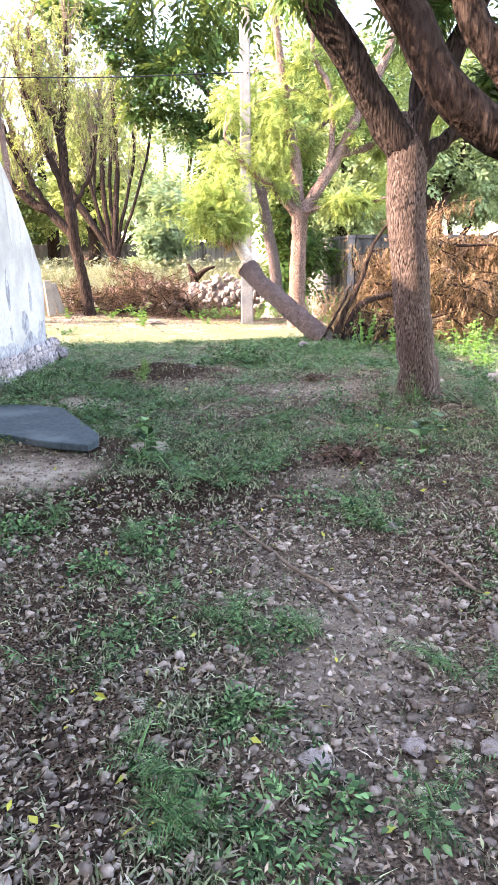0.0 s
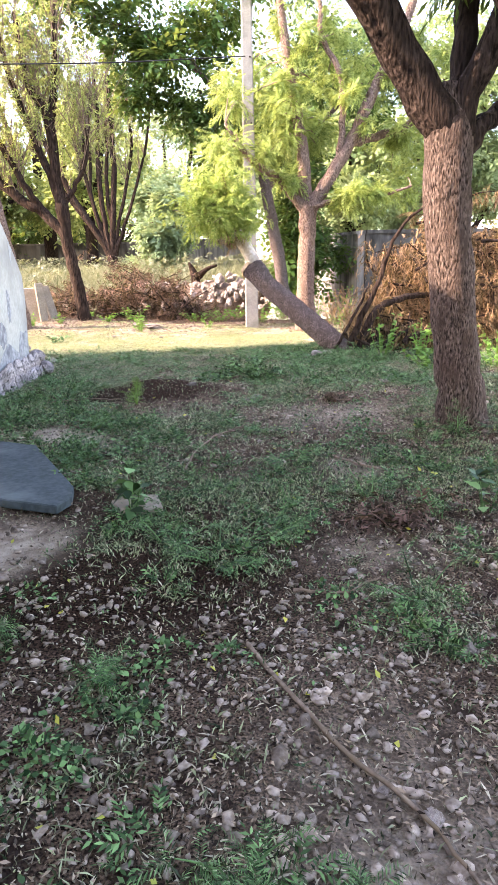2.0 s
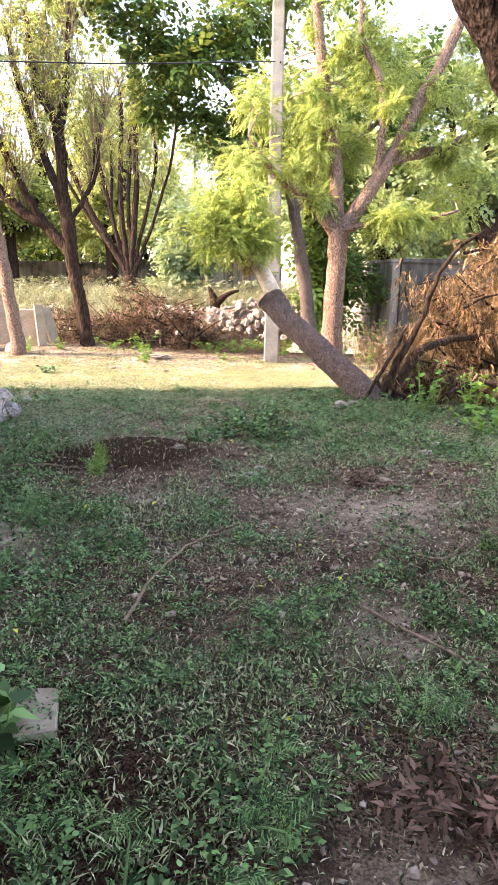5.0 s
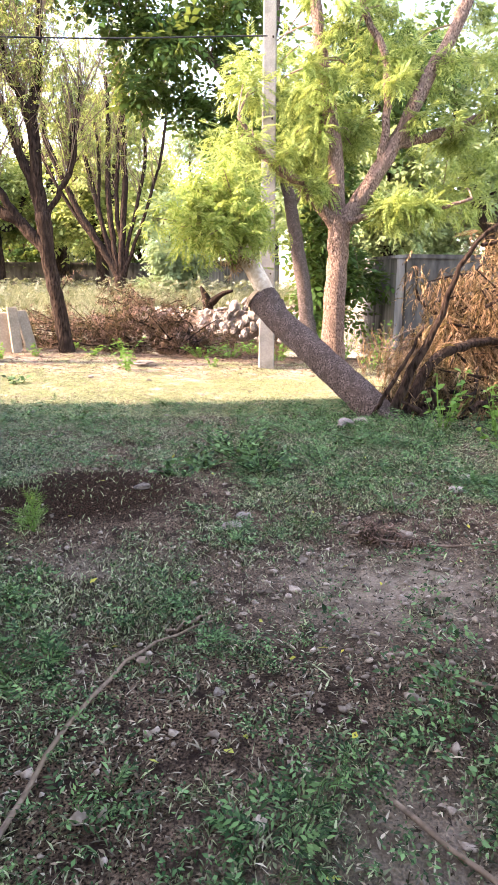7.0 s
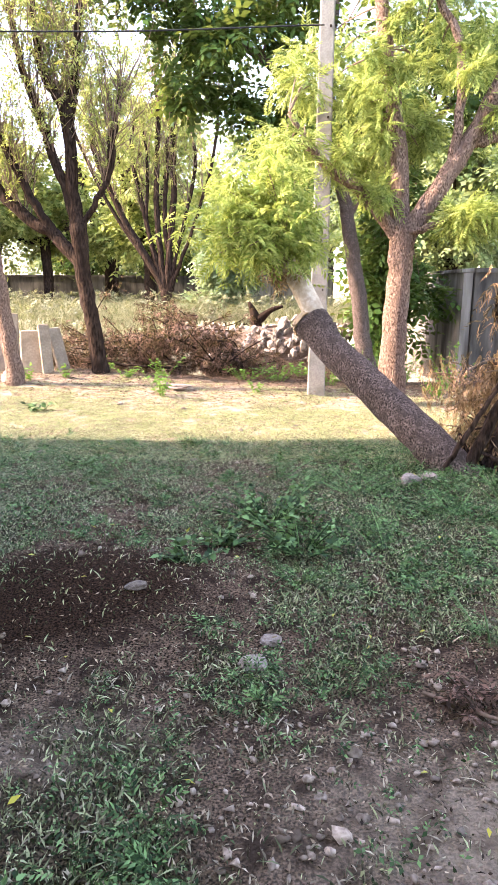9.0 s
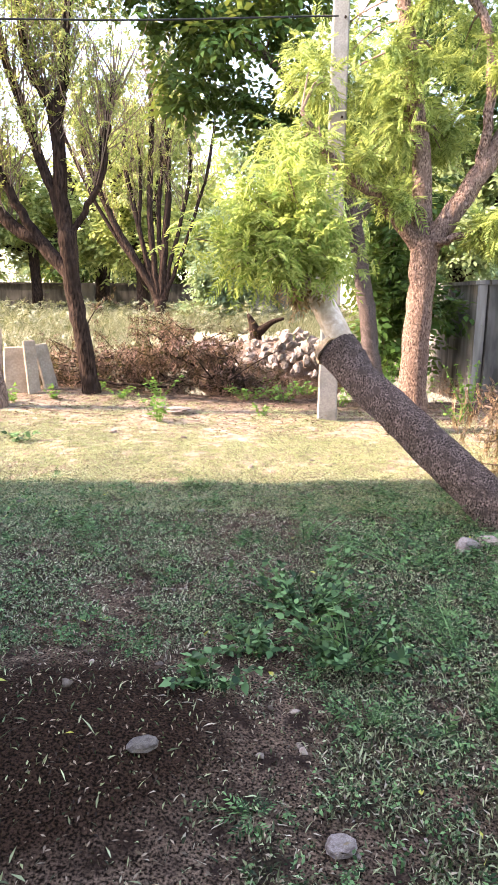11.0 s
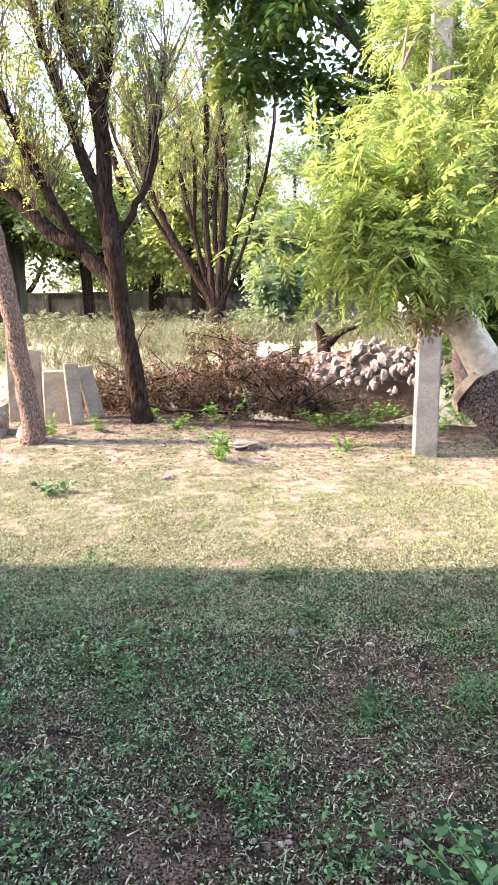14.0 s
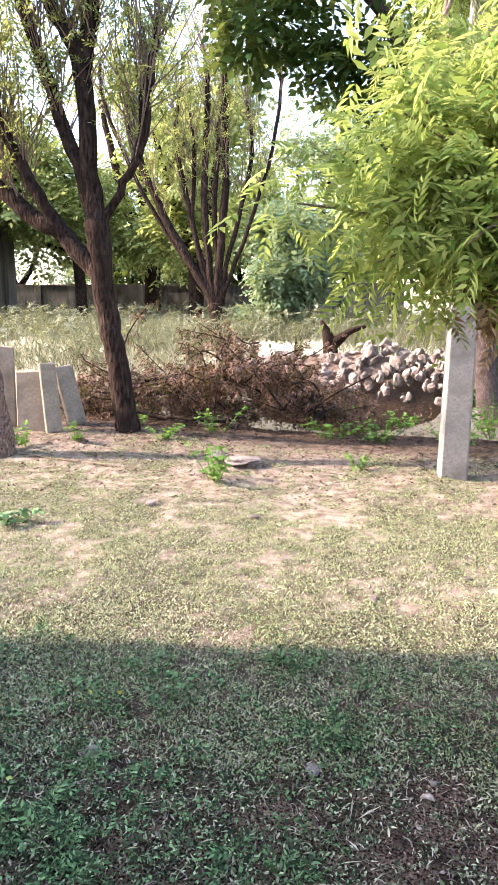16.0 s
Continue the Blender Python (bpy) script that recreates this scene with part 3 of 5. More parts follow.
# its neighbour, whose limbs hang into the yard
tree("old tree with thick dark limbs that reach across the yard", (3.3, 2.9, gz(3.3, 2.9)),
     ([(3.3, 2.9, -0.1), (3.25, 2.95, 0.8), (3.2, 3.0, 1.4)], [0.28, 0.22, 0.2]),
     [([(3.2, 3.0, 1.3), (2.5, 3.15, 1.52), (1.75, 3.3, 1.72), (1.42, 3.35, 1.83), (1.19, 3.37, 2.03), (1.02, 3.38, 2.32), (0.75, 3.4, 2.8), (0.4, 3.4, 3.4)], [0.16, 0.125, 0.105, 0.098, 0.094, 0.09, 0.07]),
      ([(3.2, 3.0, 1.3), (2.6, 3.5, 1.75), (2.0, 3.9, 2.05), (1.75, 4.0, 2.25), (1.55, 4.05, 2.55), (1.45, 4.1, 2.95), (1.3, 4.1, 3.7)], [0.14, 0.1, 0.09, 0.085, 0.08, 0.06])],
     BARKD, DARKLEAF, 0, 0.6, 0.2, 200, 0.17, FEATHER,
     [(0.2, 3.3, 3.75, 0.9, 0.5, 0.35, 1), (-0.5, 3.2, 3.2, 0.45, 0.3, 0.12, 0.25), (-0.02, 2.7, 2.24, 0.22, 0.12, 0.06, 0.3), (-0.78, 2.7, 2.28, 0.12, 0.1, 0.06, 0.1)], 34, 0.18, 16, 0.05)
# unseen shade trees added round the start of the walk to block sky light
for sx, sy, sh, sw, seed in ((-0.6, -5.0, 7.0, 3.4, 31), (7.2, 2.6, 6.5, 2.8, 33)):
    r = random.Random(seed)
    blobs = [(sx + r.uniform(-0.7, 0.7) * sw, sy + r.uniform(-0.6, 0.6) * sw, sh * r.uniform(0.25, 0.9), 0.45 * sw, 0.45 * sw, 0.9, 1) for _ in range(12)]
    limbs = [([(sx, sy, 1.6), (sx + 0.4 * sw * math.cos(a), sy + 0.4 * sw * math.sin(a), 0.55 * sh), (sx + 0.7 * sw * math.cos(a), sy + 0.7 * sw * math.sin(a), 0.85 * sh)], [0.14, 0.09, 0.03]) for a in (0.3, 1.9, 3.4, 5.0)]
    tree("added unseen shade tree with dark green leaves", (sx, sy, gz(sx, sy)), ([(sx, sy, -0.1), (sx + 0.05, sy, 0.8), (sx, sy, 1.8)], [0.28, 0.2, 0.18]), limbs, BARKD, DARKLEAF, 0, 1, 0, 3600, 0.5, BROAD, blobs, 240, 0.5, 12, 0.05, 0.02)
# leaning trunk, cut and sprouting
lean = base("leaning_tree", 1.62, 10.15, gz(1.62, 10.15), "leaning cut tree trunk with grey bark and bright new leaves", "tree")


def under(o, parent):
    o.matrix_parent_inverse = parent.matrix_basis.inverted()
    return o


under(link("trunk", Build().tube(curve([(1.80, 10.0, -0.06), (1.52, 10.22, 0.27), (1.2, 10.5, 0.55), (0.86, 10.78, 0.86), (0.47, 11.10, 1.20)], 26, 0.004), [0.19, 0.165, 0.155, 0.15, 0.146, 0.125], 24, 0.022).mesh("trunk"), BARKG, lean, "grey scaly bark", True), lean)
under(link("stem", Build().tube(curve([(0.64, 11.0, 1.14), (0.52, 11.12, 1.36), (0.41, 11.22, 1.56), (0.26, 11.33, 1.8), (0.1, 11.4, 2.0)], 16, 0.004), [0.105, 0.10, 0.095, 0.085, 0.06], 14, 0.03).mesh("stem"), PALEBARK, lean, "pale peeled stem", True), lean)
under(link("bark_collar", Build().tube(curve([(0.70, 10.95, 1.02), (0.63, 11.01, 1.16), (0.58, 11.06, 1.26)], 9, 0.004), [0.135, 0.128, 0.106], 16, 0.05).mesh("bark_collar"), BARKG, lean, "bark growing up round the peeled stem", True), lean)
under(link("cut_end", Build().tube(curve([(0.49, 11.085, 1.185), (0.452, 11.115, 1.217)], 4), [0.14, 0.12], 16, 0.05).mesh("cut_end"), CUT, lean, "sawn end of the old trunk"), lean)
sb = Build()
tips = []
for k in range(46):
    p = np.array([0.26, 11.3, 1.72]) + RNG.normal(0, 0.05, 3)
    a, s = RNG.uniform(0, 6.28), RNG.uniform(0.2, 1.0)
    q = p + np.array([math.cos(a) * 0.58 * s - 0.26, math.sin(a) * 0.5 * s, RNG.uniform(0.15, 0.9) * (1 - 0.45 * s * s)])
    c = curve([p, (p + q) / 2 + (0, 0, 0.14), q], 6)
    sb.tube(c, [0.013, 0.004], 5, cap=False)
    tips.append(c[2:])
tagged(under(link("shoot_growth", sb.mesh("shoot_growth"), TWIG, lean, "", True), lean), kind="stuff")
tips = np.concatenate(tips)
NS = 2500
k = RNG.integers(0, len(tips), NS)
at = tips[k] + RNG.normal(0, 0.11, (NS, 3))
half = np.arange(NS) % 2 == 0
at2 = at[half]
under(link("young_leaves", scatter("young_leaves", at2, RNG.normal(0, 0.9, (len(at2), 3)) + (0, 0, -0.35), RNG.uniform(0.08, 0.17, len(at2)), FEATHER_FEW), NEEMY, lean, "drooping young leaves"), lean)
at, NS = at[~half], int((~half).sum())
under(link("crown", scatter("crown", at, RNG.normal(0, 0.8, (NS, 3)) + (at - (0.1, 11.35, 1.9)) * 0.8 + (0, 0, -0.35), RNG.uniform(0.09, 0.20, NS), FEATHER), NEEMY, lean, "bright yellow-green new leaves"), lean)
at = np.array([0.28, 11.28, 1.66]) + RNG.normal(0, 1, (90, 3)) * (0.11, 0.08, 0.05)
under(link("dead_leaves", scatter("dead_leaves", at, RNG.normal(0, 0.6, (90, 3)) + (0, 0, -0.7), RNG.uniform(0.06, 0.13, 90), FEATHER_FEW), DEADO, lean, "tuft of dry orange leaves"), lean)
# neem in the sun
tree("neem tree with pinkish-brown bark and light green feathery leaves", (1.74, 14.2, gz(1.74, 14.2)),
     ([(1.70, 14.2, -0.1), (1.70, 14.2, 0.3), (1.69, 14.2, 1.0), (1.72, 14.2, 1.8), (1.74, 14.2, 2.4)], [0.24, 0.185, 0.165, 0.16, 0.17]),
     [([(1.70, 14.2, 2.2), (1.4, 14.15, 2.55), (1.11, 14.1, 2.82), (0.6, 14.0, 3.2), (0.2, 13.8, 3.7)], [0.1, 0.08, 0.07, 0.03]),
      ([(1.78, 14.2, 2.25), (2.1, 14.2, 2.75), (2.48, 14.2, 3.35), (2.9, 14.2, 4.2), (3.4, 14.2, 5.2), (3.8, 14.1, 6.4)], [0.14, 0.12, 0.11, 0.09, 0.06]),
      ([(1.72, 14.25, 2.3), (1.66, 14.3, 3.2), (1.5, 14.3, 4.2), (1.3, 14.3, 5.3), (1.2, 14.4, 6.8)], [0.13, 0.11, 0.09, 0.05]),
      ([(2.32, 14.2, 3.1), (2.35, 14.1, 3.8), (2.3, 14.1, 4.5), (1.95, 14.1, 5.3), (1.9, 14.1, 6.2)], [0.06, 0.06, 0.05, 0.03]),
      ([(2.5, 14.2, 3.4), (3.1, 14.3, 3.55), (3.9, 14.4, 3.85), (4.8, 14.5, 4.3)], [0.08, 0.07, 0.04]),
      ([(1.8, 14.1, 2.3), (2.3, 14.0, 2.4), (2.9, 13.9, 2.42), (3.6, 13.8, 2.6)], [0.05, 0.045, 0.02])],
     BARKN, NEEM, 40, 0.5, 0.0, 2100, 0.21, FEATHER,
     [(0.85, 15.6, 3.5, 0.7, 0.4, 0.35, 0.9), (0.85, 15.7, 4.6, 0.8, 0.5, 0.7, 1.3), (1.25, 14.2, 3.9, 0.35, 0.5, 0.5, 0.5), (0.3, 14.3, 4.3, 0.25, 0.4, 0.6, 0.35), (1.6, 14.9, 3.7, 0.7, 0.5, 0.5, 0.8), (2.6, 15.1, 4.9, 1.1, 0.6, 0.9, 1.2), (3.7, 15.0, 3.4, 0.9, 0.6, 0.6, 0.8), (4.4, 14.6, 4.9, 0.9, 0.8, 0.9, 0.7), (1.4, 14.3, 6.4, 1.5, 1.2, 0.8, 1.4), (3.6, 14.9, 2.7, 0.7, 0.5, 0.3, 0.35), (0.25, 13.7, 3.2, 0.35, 0.4, 0.3, 0.3)], 260, 0.2, 16, 0.04)
# two pollarded trees on the far edge of the yard
tree("pollarded tree with a leaning brown trunk and many upright shoots", (-3.04, 15.9, gz(-3.04, 15.9)),
     ([(-3.0, 15.9, 0.0), (-3.03, 15.9, 0.3), (-3.12, 15.9, 1.0), (-3.25, 15.9, 1.8), (-3.30, 15.9, 2.6)], [0.18, 0.138, 0.128, 0.128, 0.14]),
     [([(-3.30, 15.9, 2.0), (-3.75, 15.9, 2.45), (-4.07, 15.9, 2.62), (-4.5, 15.9, 3.0), (-5.2, 15.8, 3.7), (-6.0, 15.7, 5.0)], [0.12, 0.1, 0.09, 0.05]),
      ([(-3.7, 15.9, 2.42), (-4.0, 15.85, 2.9), (-4.35, 15.8, 3.6), (-4.7, 15.8, 4.5), (-4.8, 15.8, 5.8)], [0.08, 0.07, 0.06, 0.03]),
      ([(-3.30, 15.9, 2.5), (-3.48, 15.9, 3.1), (-3.66, 15.9, 3.6), (-3.84, 15.9, 4.2), (-4.05, 15.9, 4.8), (-4.3, 15.9, 6.0)], [0.09, 0.08, 0.07, 0.05]),
      ([(-3.30, 15.9, 2.5), (-3.36, 15.9, 3.2), (-3.40, 15.9, 4.2), (-3.55, 15.9, 4.55), (-3.8, 15.9, 5.0), (-3.9, 15.9, 6.2)], [0.12, 0.1, 0.1, 0.07, 0.04]),
      ([(-3.40, 15.9, 4.15), (-3.3, 15.9, 4.5), (-3.22, 15.9, 5.0), (-3.1, 15.9, 6.3)], [0.09, 0.08, 0.04]),
      ([(-3.22, 15.9, 2.6), (-2.95, 15.9, 3.0), (-2.75, 15.9, 3.4), (-2.66, 15.9, 4.0), (-2.5, 15.9, 4.7)], [0.05, 0.045, 0.07, 0.025])],
     BARKD, NEEMT, 400, 1.5, 0.74, 2500, 0.15, FEATHER_FEW, sides=14, shoot_r=0.011, lo=0.35)
tree("slim tree with pinkish-brown bark beside the upright stone slabs", (-4.04, 14.70, gz(-4.04, 14.70)),
     ([(-4.00, 14.70, 0.0), (-4.02, 14.70, 0.4), (-4.12, 14.70, 1.2), (-4.22, 14.70, 2.0), (-4.32, 14.70, 2.6)], [0.17, 0.125, 0.115, 0.11, 0.11]),
     [([(-4.32, 14.70, 2.4), (-4.57, 14.65, 3.0), (-4.87, 14.65, 3.7), (-5.22, 14.65, 4.6), (-5.52, 14.65, 6.0)], [0.1, 0.085, 0.07, 0.04]),
      ([(-4.32, 14.70, 2.5), (-4.27, 14.70, 3.2), (-4.32, 14.70, 4.0), (-4.37, 14.70, 5.0), (-4.42, 14.70, 6.2)], [0.08, 0.065, 0.06, 0.03]),
      ([(-4.67, 14.65, 3.2), (-5.22, 14.55, 3.6), (-5.92, 14.55, 3.9)], [0.06, 0.05, 0.02]),
      ([(-4.52, 14.65, 2.9), (-4.67, 14.75, 3.9), (-4.67, 14.75, 5.2)], [0.06, 0.05, 0.02])],
     BARKN, NEEMT, 240, 1.4, 0.74, 1700, 0.15, FEATHER_FEW, sides=12, lo=0.45)
stems = []
for x0, z0, x1, z1, x2, z2, w in ((-4.3, 2.4, -5.04, 3.6, -5.9, 5.6, 0.09), (-4.2, 2.6, -4.55, 4.2, -4.8, 5.6, 0.06), (-3.95, 2.2, -4.1, 4.0, -4.0, 6.6, 0.08), (-3.8, 2.3, -3.6, 4.2, -3.55, 6.8, 0.09), (-3.6, 2.4, -3.2, 3.9, -2.9, 5.4, 0.05), (-4.05, 2.4, -4.4, 3.6, -4.35, 5.2, 0.05), (-3.7, 2.2, -3.85, 3.6, -3.75, 5.4, 0.06), (-3.45, 2.4, -2.75, 4.2, -2.25, 6.2, 0.045), (-4.5, 2.6, -5.6, 4.2, -6.6, 6.4, 0.05)):
    stems.append(([(-3.82, 25.4, 1.5), (x0, 25.4, z0), (x1, 25.35, z1), (x2, 25.3, z2), (x2 + RNG.uniform(-0.2, 0.2), 25.3, z2 + 1.0)], [0.13, w * 1.25, w * 1.1, w * 0.95, 0.04]))
tree("many-stemmed pollarded tree rising from one short trunk", (-3.75, 25.4, gz(-3.75, 25.4)), ([(-3.7, 25.4, 0.5), (-3.74, 25.4, 0.9), (-3.8, 25.4, 1.3), (-3.85, 25.4, 1.7)], [0.2, 0.18, 0.2, 0.22]),
     stems, BARKD, NEEMT, 380, 1.9, 0.76, 2600, 0.18, FEATHER_FEW, sides=12, shoot_r=0.013, lo=0.5)
# dark broad-leaved trees behind the pole
tree("tall dark-leaved tree behind the concrete pole", (1.75, 18.5, gz(1.75, 18.5)),
     ([(1.80, 18.5, -0.1), (1.66, 18.5, 0.4), (1.55, 18.5, 1.2), (1.40, 18.5, 2.0), (1.22, 18.5, 3.0), (0.9, 18.5, 4.2)], [0.22, 0.17, 0.16, 0.14, 0.11]),
     [([(0.95, 18.5, 4.0), (0.3, 18.3, 5.0), (-0.6, 18.0, 5.8), (-1.6, 17.7, 6.3), (-2.6, 17.5, 6.6)], [0.11, 0.09, 0.07, 0.03]),
      ([(0.95, 18.5, 4.0), (0.8, 18.6, 5.4), (0.9, 18.7, 7.0), (1.2, 18.7, 8.3)], [0.1, 0.08, 0.06, 0.03]),
      ([(1.22, 18.5, 3.0), (2.0, 18.7, 4.0), (3.0, 18.9, 5.0), (4.0, 19, 6)], [0.08, 0.06, 0.05, 0.02])],
     BARKG, DARKLEAF, 0, 1, 0, 5200, 0.30, BROAD,
     [(-1.4, 17.6, 6.0, 1.3, 1.0, 0.9, 1.3), (-2.6, 17.4, 7.0, 1.3, 1.0, 1.0, 1.0), (0.2, 18.0, 6.6, 1.3, 1.1, 1.2, 1.4), (0.5, 18.2, 4.8, 0.8, 0.8, 0.6, 0.6), (-0.5, 18.0, 4.7, 0.6, 0.6, 0.6, 0.35), (0.15, 18.3, 3.7, 0.5, 0.5, 0.7, 0.35), (-1.6, 17.8, 5.0, 0.6, 0.6, 0.4, 0.25), (-3.6, 17.6, 6.6, 1.0, 0.8, 0.7, 0.6), (2.2, 19.2, 3.2, 0.9, 0.8, 1.4, 1.3), (2.4, 19.4, 1.5, 0.9, 0.7, 0.9, 1.0), (3.2, 19, 5.6, 1.5, 1.2, 1.4, 1.5), (2.1, 19.6, 2.0, 0.7, 0.7, 1.3, 1.0), (1.4, 18.8, 8.4, 2.4, 1.4, 1.2, 1.5), (2.1, 19.8, 1.0, 0.8, 0.5, 0.8, 0.8)], 300, 0.34, 14, 0.05)


def far_tree(x, y, h, w, leaves, n, seed, label, trunk_h=0.25):
    z = gz(x, y)
    r = random.Random(seed)
    blobs = [(x + r.uniform(-0.6, 0.6) * w, y + r.uniform(-0.4, 0.4) * w, z + h * r.uniform(trunk_h + 0.05, 0.92), w * r.uniform(0.3, 0.5), w * 0.4, h * r.uniform(0.10, 0.2), 1) for _ in range(9)]
    limbs = [([(x, y, z + h * trunk_h), (x + dx * w * 0.25, y, z + h * 0.45), (x + dx * w * 0.5, y + r.uniform(-1, 1) * 0.2 * w, z + h * 0.8)], [0.03 * h, 0.02 * h, 0.008 * h]) for dx in (-1, -0.2, 0.8)]
    return tree(label, (x, y, z), ([(x, y, z - 0.9), (x + 0.1, y, z + h * 0.15), (x, y, z + h * (trunk_h + 0.05))], [0.035 * h, 0.03 * h, 0.028 * h]), limbs, BARKD, leaves, 0, 1, 0, int(n * 2.4), 0.26 + 0.014 * h, BROAD, blobs, 150, 0.09 * h, 9, 0.03, 0.02)


FT = "green leafy tree beyond the boundary wall"
far_tree(-19, 44, 6.5, 5, FARLEAF, 1500, 1, FT)
far_tree(-11.5, 45, 5.0, 4.5, FARLEAF, 1500, 2, FT)
far_tree(-6, 43, 6.5, 4.5, FARLEAF, 1600, 3, FT)
far_tree(0.0, 42, 5.6, 4, FARLEAF, 1600, 4, FT)
far_tree(6, 34, 6.0, 4.2, FARLEAF, 1600, 5, "green leafy tree behind the weathered wall")
far_tree(11, 32, 5.4, 4.0, FARLEAF, 1600, 6, "green leafy tree behind the weathered wall")
far_tree(17, 36, 6.5, 5.0, FARLEAF, 1600, 7, "green leafy tree behind the weathered wall")
far_tree(4.5, 24, 5.5, 2.6, FARLEAF, 1500, 8, "green leafy tree beside the weathered wall")
far_tree(-9.5, 30, 6.5, 3.8, NEEMT, 1700, 9, "light green tree in the long grass", 0.45)
far_tree(-17, 33, 7.0, 4.2, NEEMT, 1700, 10, "light green tree in the long grass", 0.45)
far_tree(-6.8, 40, 7.5, 4.0, NEEMT, 1700, 12, "light green tree in the long grass", 0.45)
far_tree(-11.0, 38.5, 3.4, 2.2, DARKLEAF, 900, 13, "dark green bush behind the boundary wall", 0.1)
far_tree(-1.9, 27.5, 3.4, 1.5, GREYLEAF, 1300, 11, "grey-green feathery bush in the long grass", 0.05)
far_tree(-6.0, 39, 3.6, 2.4, DARKLEAF, 900, 14, "dark green bush behind the boundary wall", 0.1)
far_tree(-3.2, 47, 10.5, 4.0, FARLEAF, 900, 17, FT, 0.35)
far_tree(1.8, 52, 12, 5.0, FARLEAF, 900, 18, FT, 0.35)
far_tree(-13.5, 31, 10.0, 3.6, NEEMT, 750, 21, "tall light green tree in the long grass", 0.3)
far_tree(-8.2, 34, 10.5, 3.6, NEEMT, 750, 22, "tall light green tree in the long grass", 0.3)
far_tree(-5.4, 29.5, 8.2, 2.4, NEEMT, 750, 23, "tall light green tree in the long grass", 0.3)
far_tree(8.5, 27, 9.0, 3.6, FARLEAF, 1900, 24, "tall leafy tree behind the weathered wall", 0.25)
far_tree(3.4, 29, 9.5, 3.0, FARLEAF, 1700, 25, "tall leafy tree behind the weathered wall", 0.25)
far_tree(24, 40, 7, 6, FARLEAF, 1300, 15, FT)
far_tree(-28, 42, 7, 6, FARLEAF, 1300, 16, FT)

# ---- walls at the edges ----


def wall_run(name, a, b, top, thick, material, label, piers=0):
    w = base(name, *a, gz(*a), label, "wall", kind="structure")
    d = Vector((b[0] - a[0], b[1] - a[1], 0))
    n = Vector((-d.y, d.x, 0)).normalized() * thick
    bm = bmesh.new()
    k = max(4, int(d.length / 2))
    lo = min(gz(*a), gz(*b)) - 0.3
    out = [(a[0] + d.x * i / k, a[1] + d.y * i / k) for i in range(k + 1)]
    prism(bm, out + [(x + n.x, y + n.y) for x, y in out[::-1]], lo, top, 0.03)
    under(part("wall_face", bm, material, w), w)
    bm = bmesh.new()
    m = n * 0.25
    prism(bm, [(a[0] - m.x, a[1] - m.y), (b[0] - m.x, b[1] - m.y), (b[0] + n.x + m.x, b[1] + n.y + m.y), (a[0] + n.x + m.x, a[1] + n.y + m.y)], top - 0.02, top + 0.06, 0.01)
    under(part("coping", bm, material, w), w)
    for i in range(piers):
        s = (i + 0.5) / piers
        x, y = a[0] + d.x * s, a[1] + d.y * s
        e = d.normalized() * 0.15
        bm = bmesh.new()
        prism(bm, [(x - e.x - m.x, y - e.y - m.y), (x + e.x - m.x, y + e.y - m.y), (x + e.x, y + e.y), (x - e.x, y - e.y)], lo, top - 0.03)
        under(part("pier", bm, material, w), w)
    return w


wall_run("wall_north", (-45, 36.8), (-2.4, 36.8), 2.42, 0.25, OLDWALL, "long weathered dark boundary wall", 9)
# pale colour stands for the sun on this turned stretch
wall_run("wall_north_pale", (-2.3, 33.2), (1.6, 34.6), 2.4, 0.2, PALEWALL, "stretch of boundary wall coloured pale for the sun on it")
# left side of this corner coloured pale for sun, front dark for shade
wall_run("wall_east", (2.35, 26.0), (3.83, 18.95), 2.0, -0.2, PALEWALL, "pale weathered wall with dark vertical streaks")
wall_run("wall_east_return", (3.86, 18.9), (16, 20.2), 2.0, 0.2, OLDWALL, "weathered wall coloured dark for its shaded side")
wall_run("low_wall", (-7.5, 14.1), (-4.55, 15.0), 0.42, 0.3, SANDSTONE, "low wall of rough pale stone")
lw = bpy.data.objects["low_wall"]
LOW = [rock_mesh("wall_stone", s + 90, 9, 2, 1.0) for s in range(5)]
for me in LOW:
    me.materials.append(PALESTONE)
for i in range(40):
    u, row = (i % 20 + 0.5) / 20, i // 20
    ob = new("stone", LOW[i * 7 % 5])
    ob.parent = lw
    ob.matrix_parent_inverse = lw.matrix_basis.inverted()
    ob.matrix_basis = pose(-7.5 + 2.95 * u + 0.03, 14.1 + 0.9 * u - 0.02, 0.12 + 0.22 * row, 0, 0, 17 + 40 * (i % 3)) @ Matrix.Diagonal((0.24, 0.2, 0.26, 1))
st = base("old_building", -11.5, 27.2, gz(-11.5, 27.2), "old weathered building with a pale corner pillar and barred window", "building")
for dx in (-1.2, 0.0):
    bm = bmesh.new()
    prism(bm, [(dx - 0.36, -0.3), (dx + 0.36, -0.3), (dx + 0.4, 0.3), (dx - 0.4, 0.3)], -0.3, 4.9)
    bmesh.ops.bevel(bm, geom=bm.edges[:], offset=0.06, segments=2, affect="EDGES")
    part("leg", bm, PALEWALL, st)
bm = bmesh.new()
prism(bm, [(-4.5, 0.0), (-0.3, 0.0), (-0.3, 3.0), (-4.5, 3.0)], -0.3, 4.9)
part("wall", bm, PALEWALL, st)
bm = bmesh.new()
box(bm, -1.0, -0.06, 1.6, -0.45, 0.02, 3.4)
win = part("window", bm, BARKD, st, "dark barred window")
for i in range(5):
    bm = bmesh.new()
    box(bm, -0.98 + i * 0.12, -0.1, 1.6, -0.95 + i * 0.12, -0.07, 3.4)
    part("bar", bm, OLDWALL, win)
bm = bmesh.new()
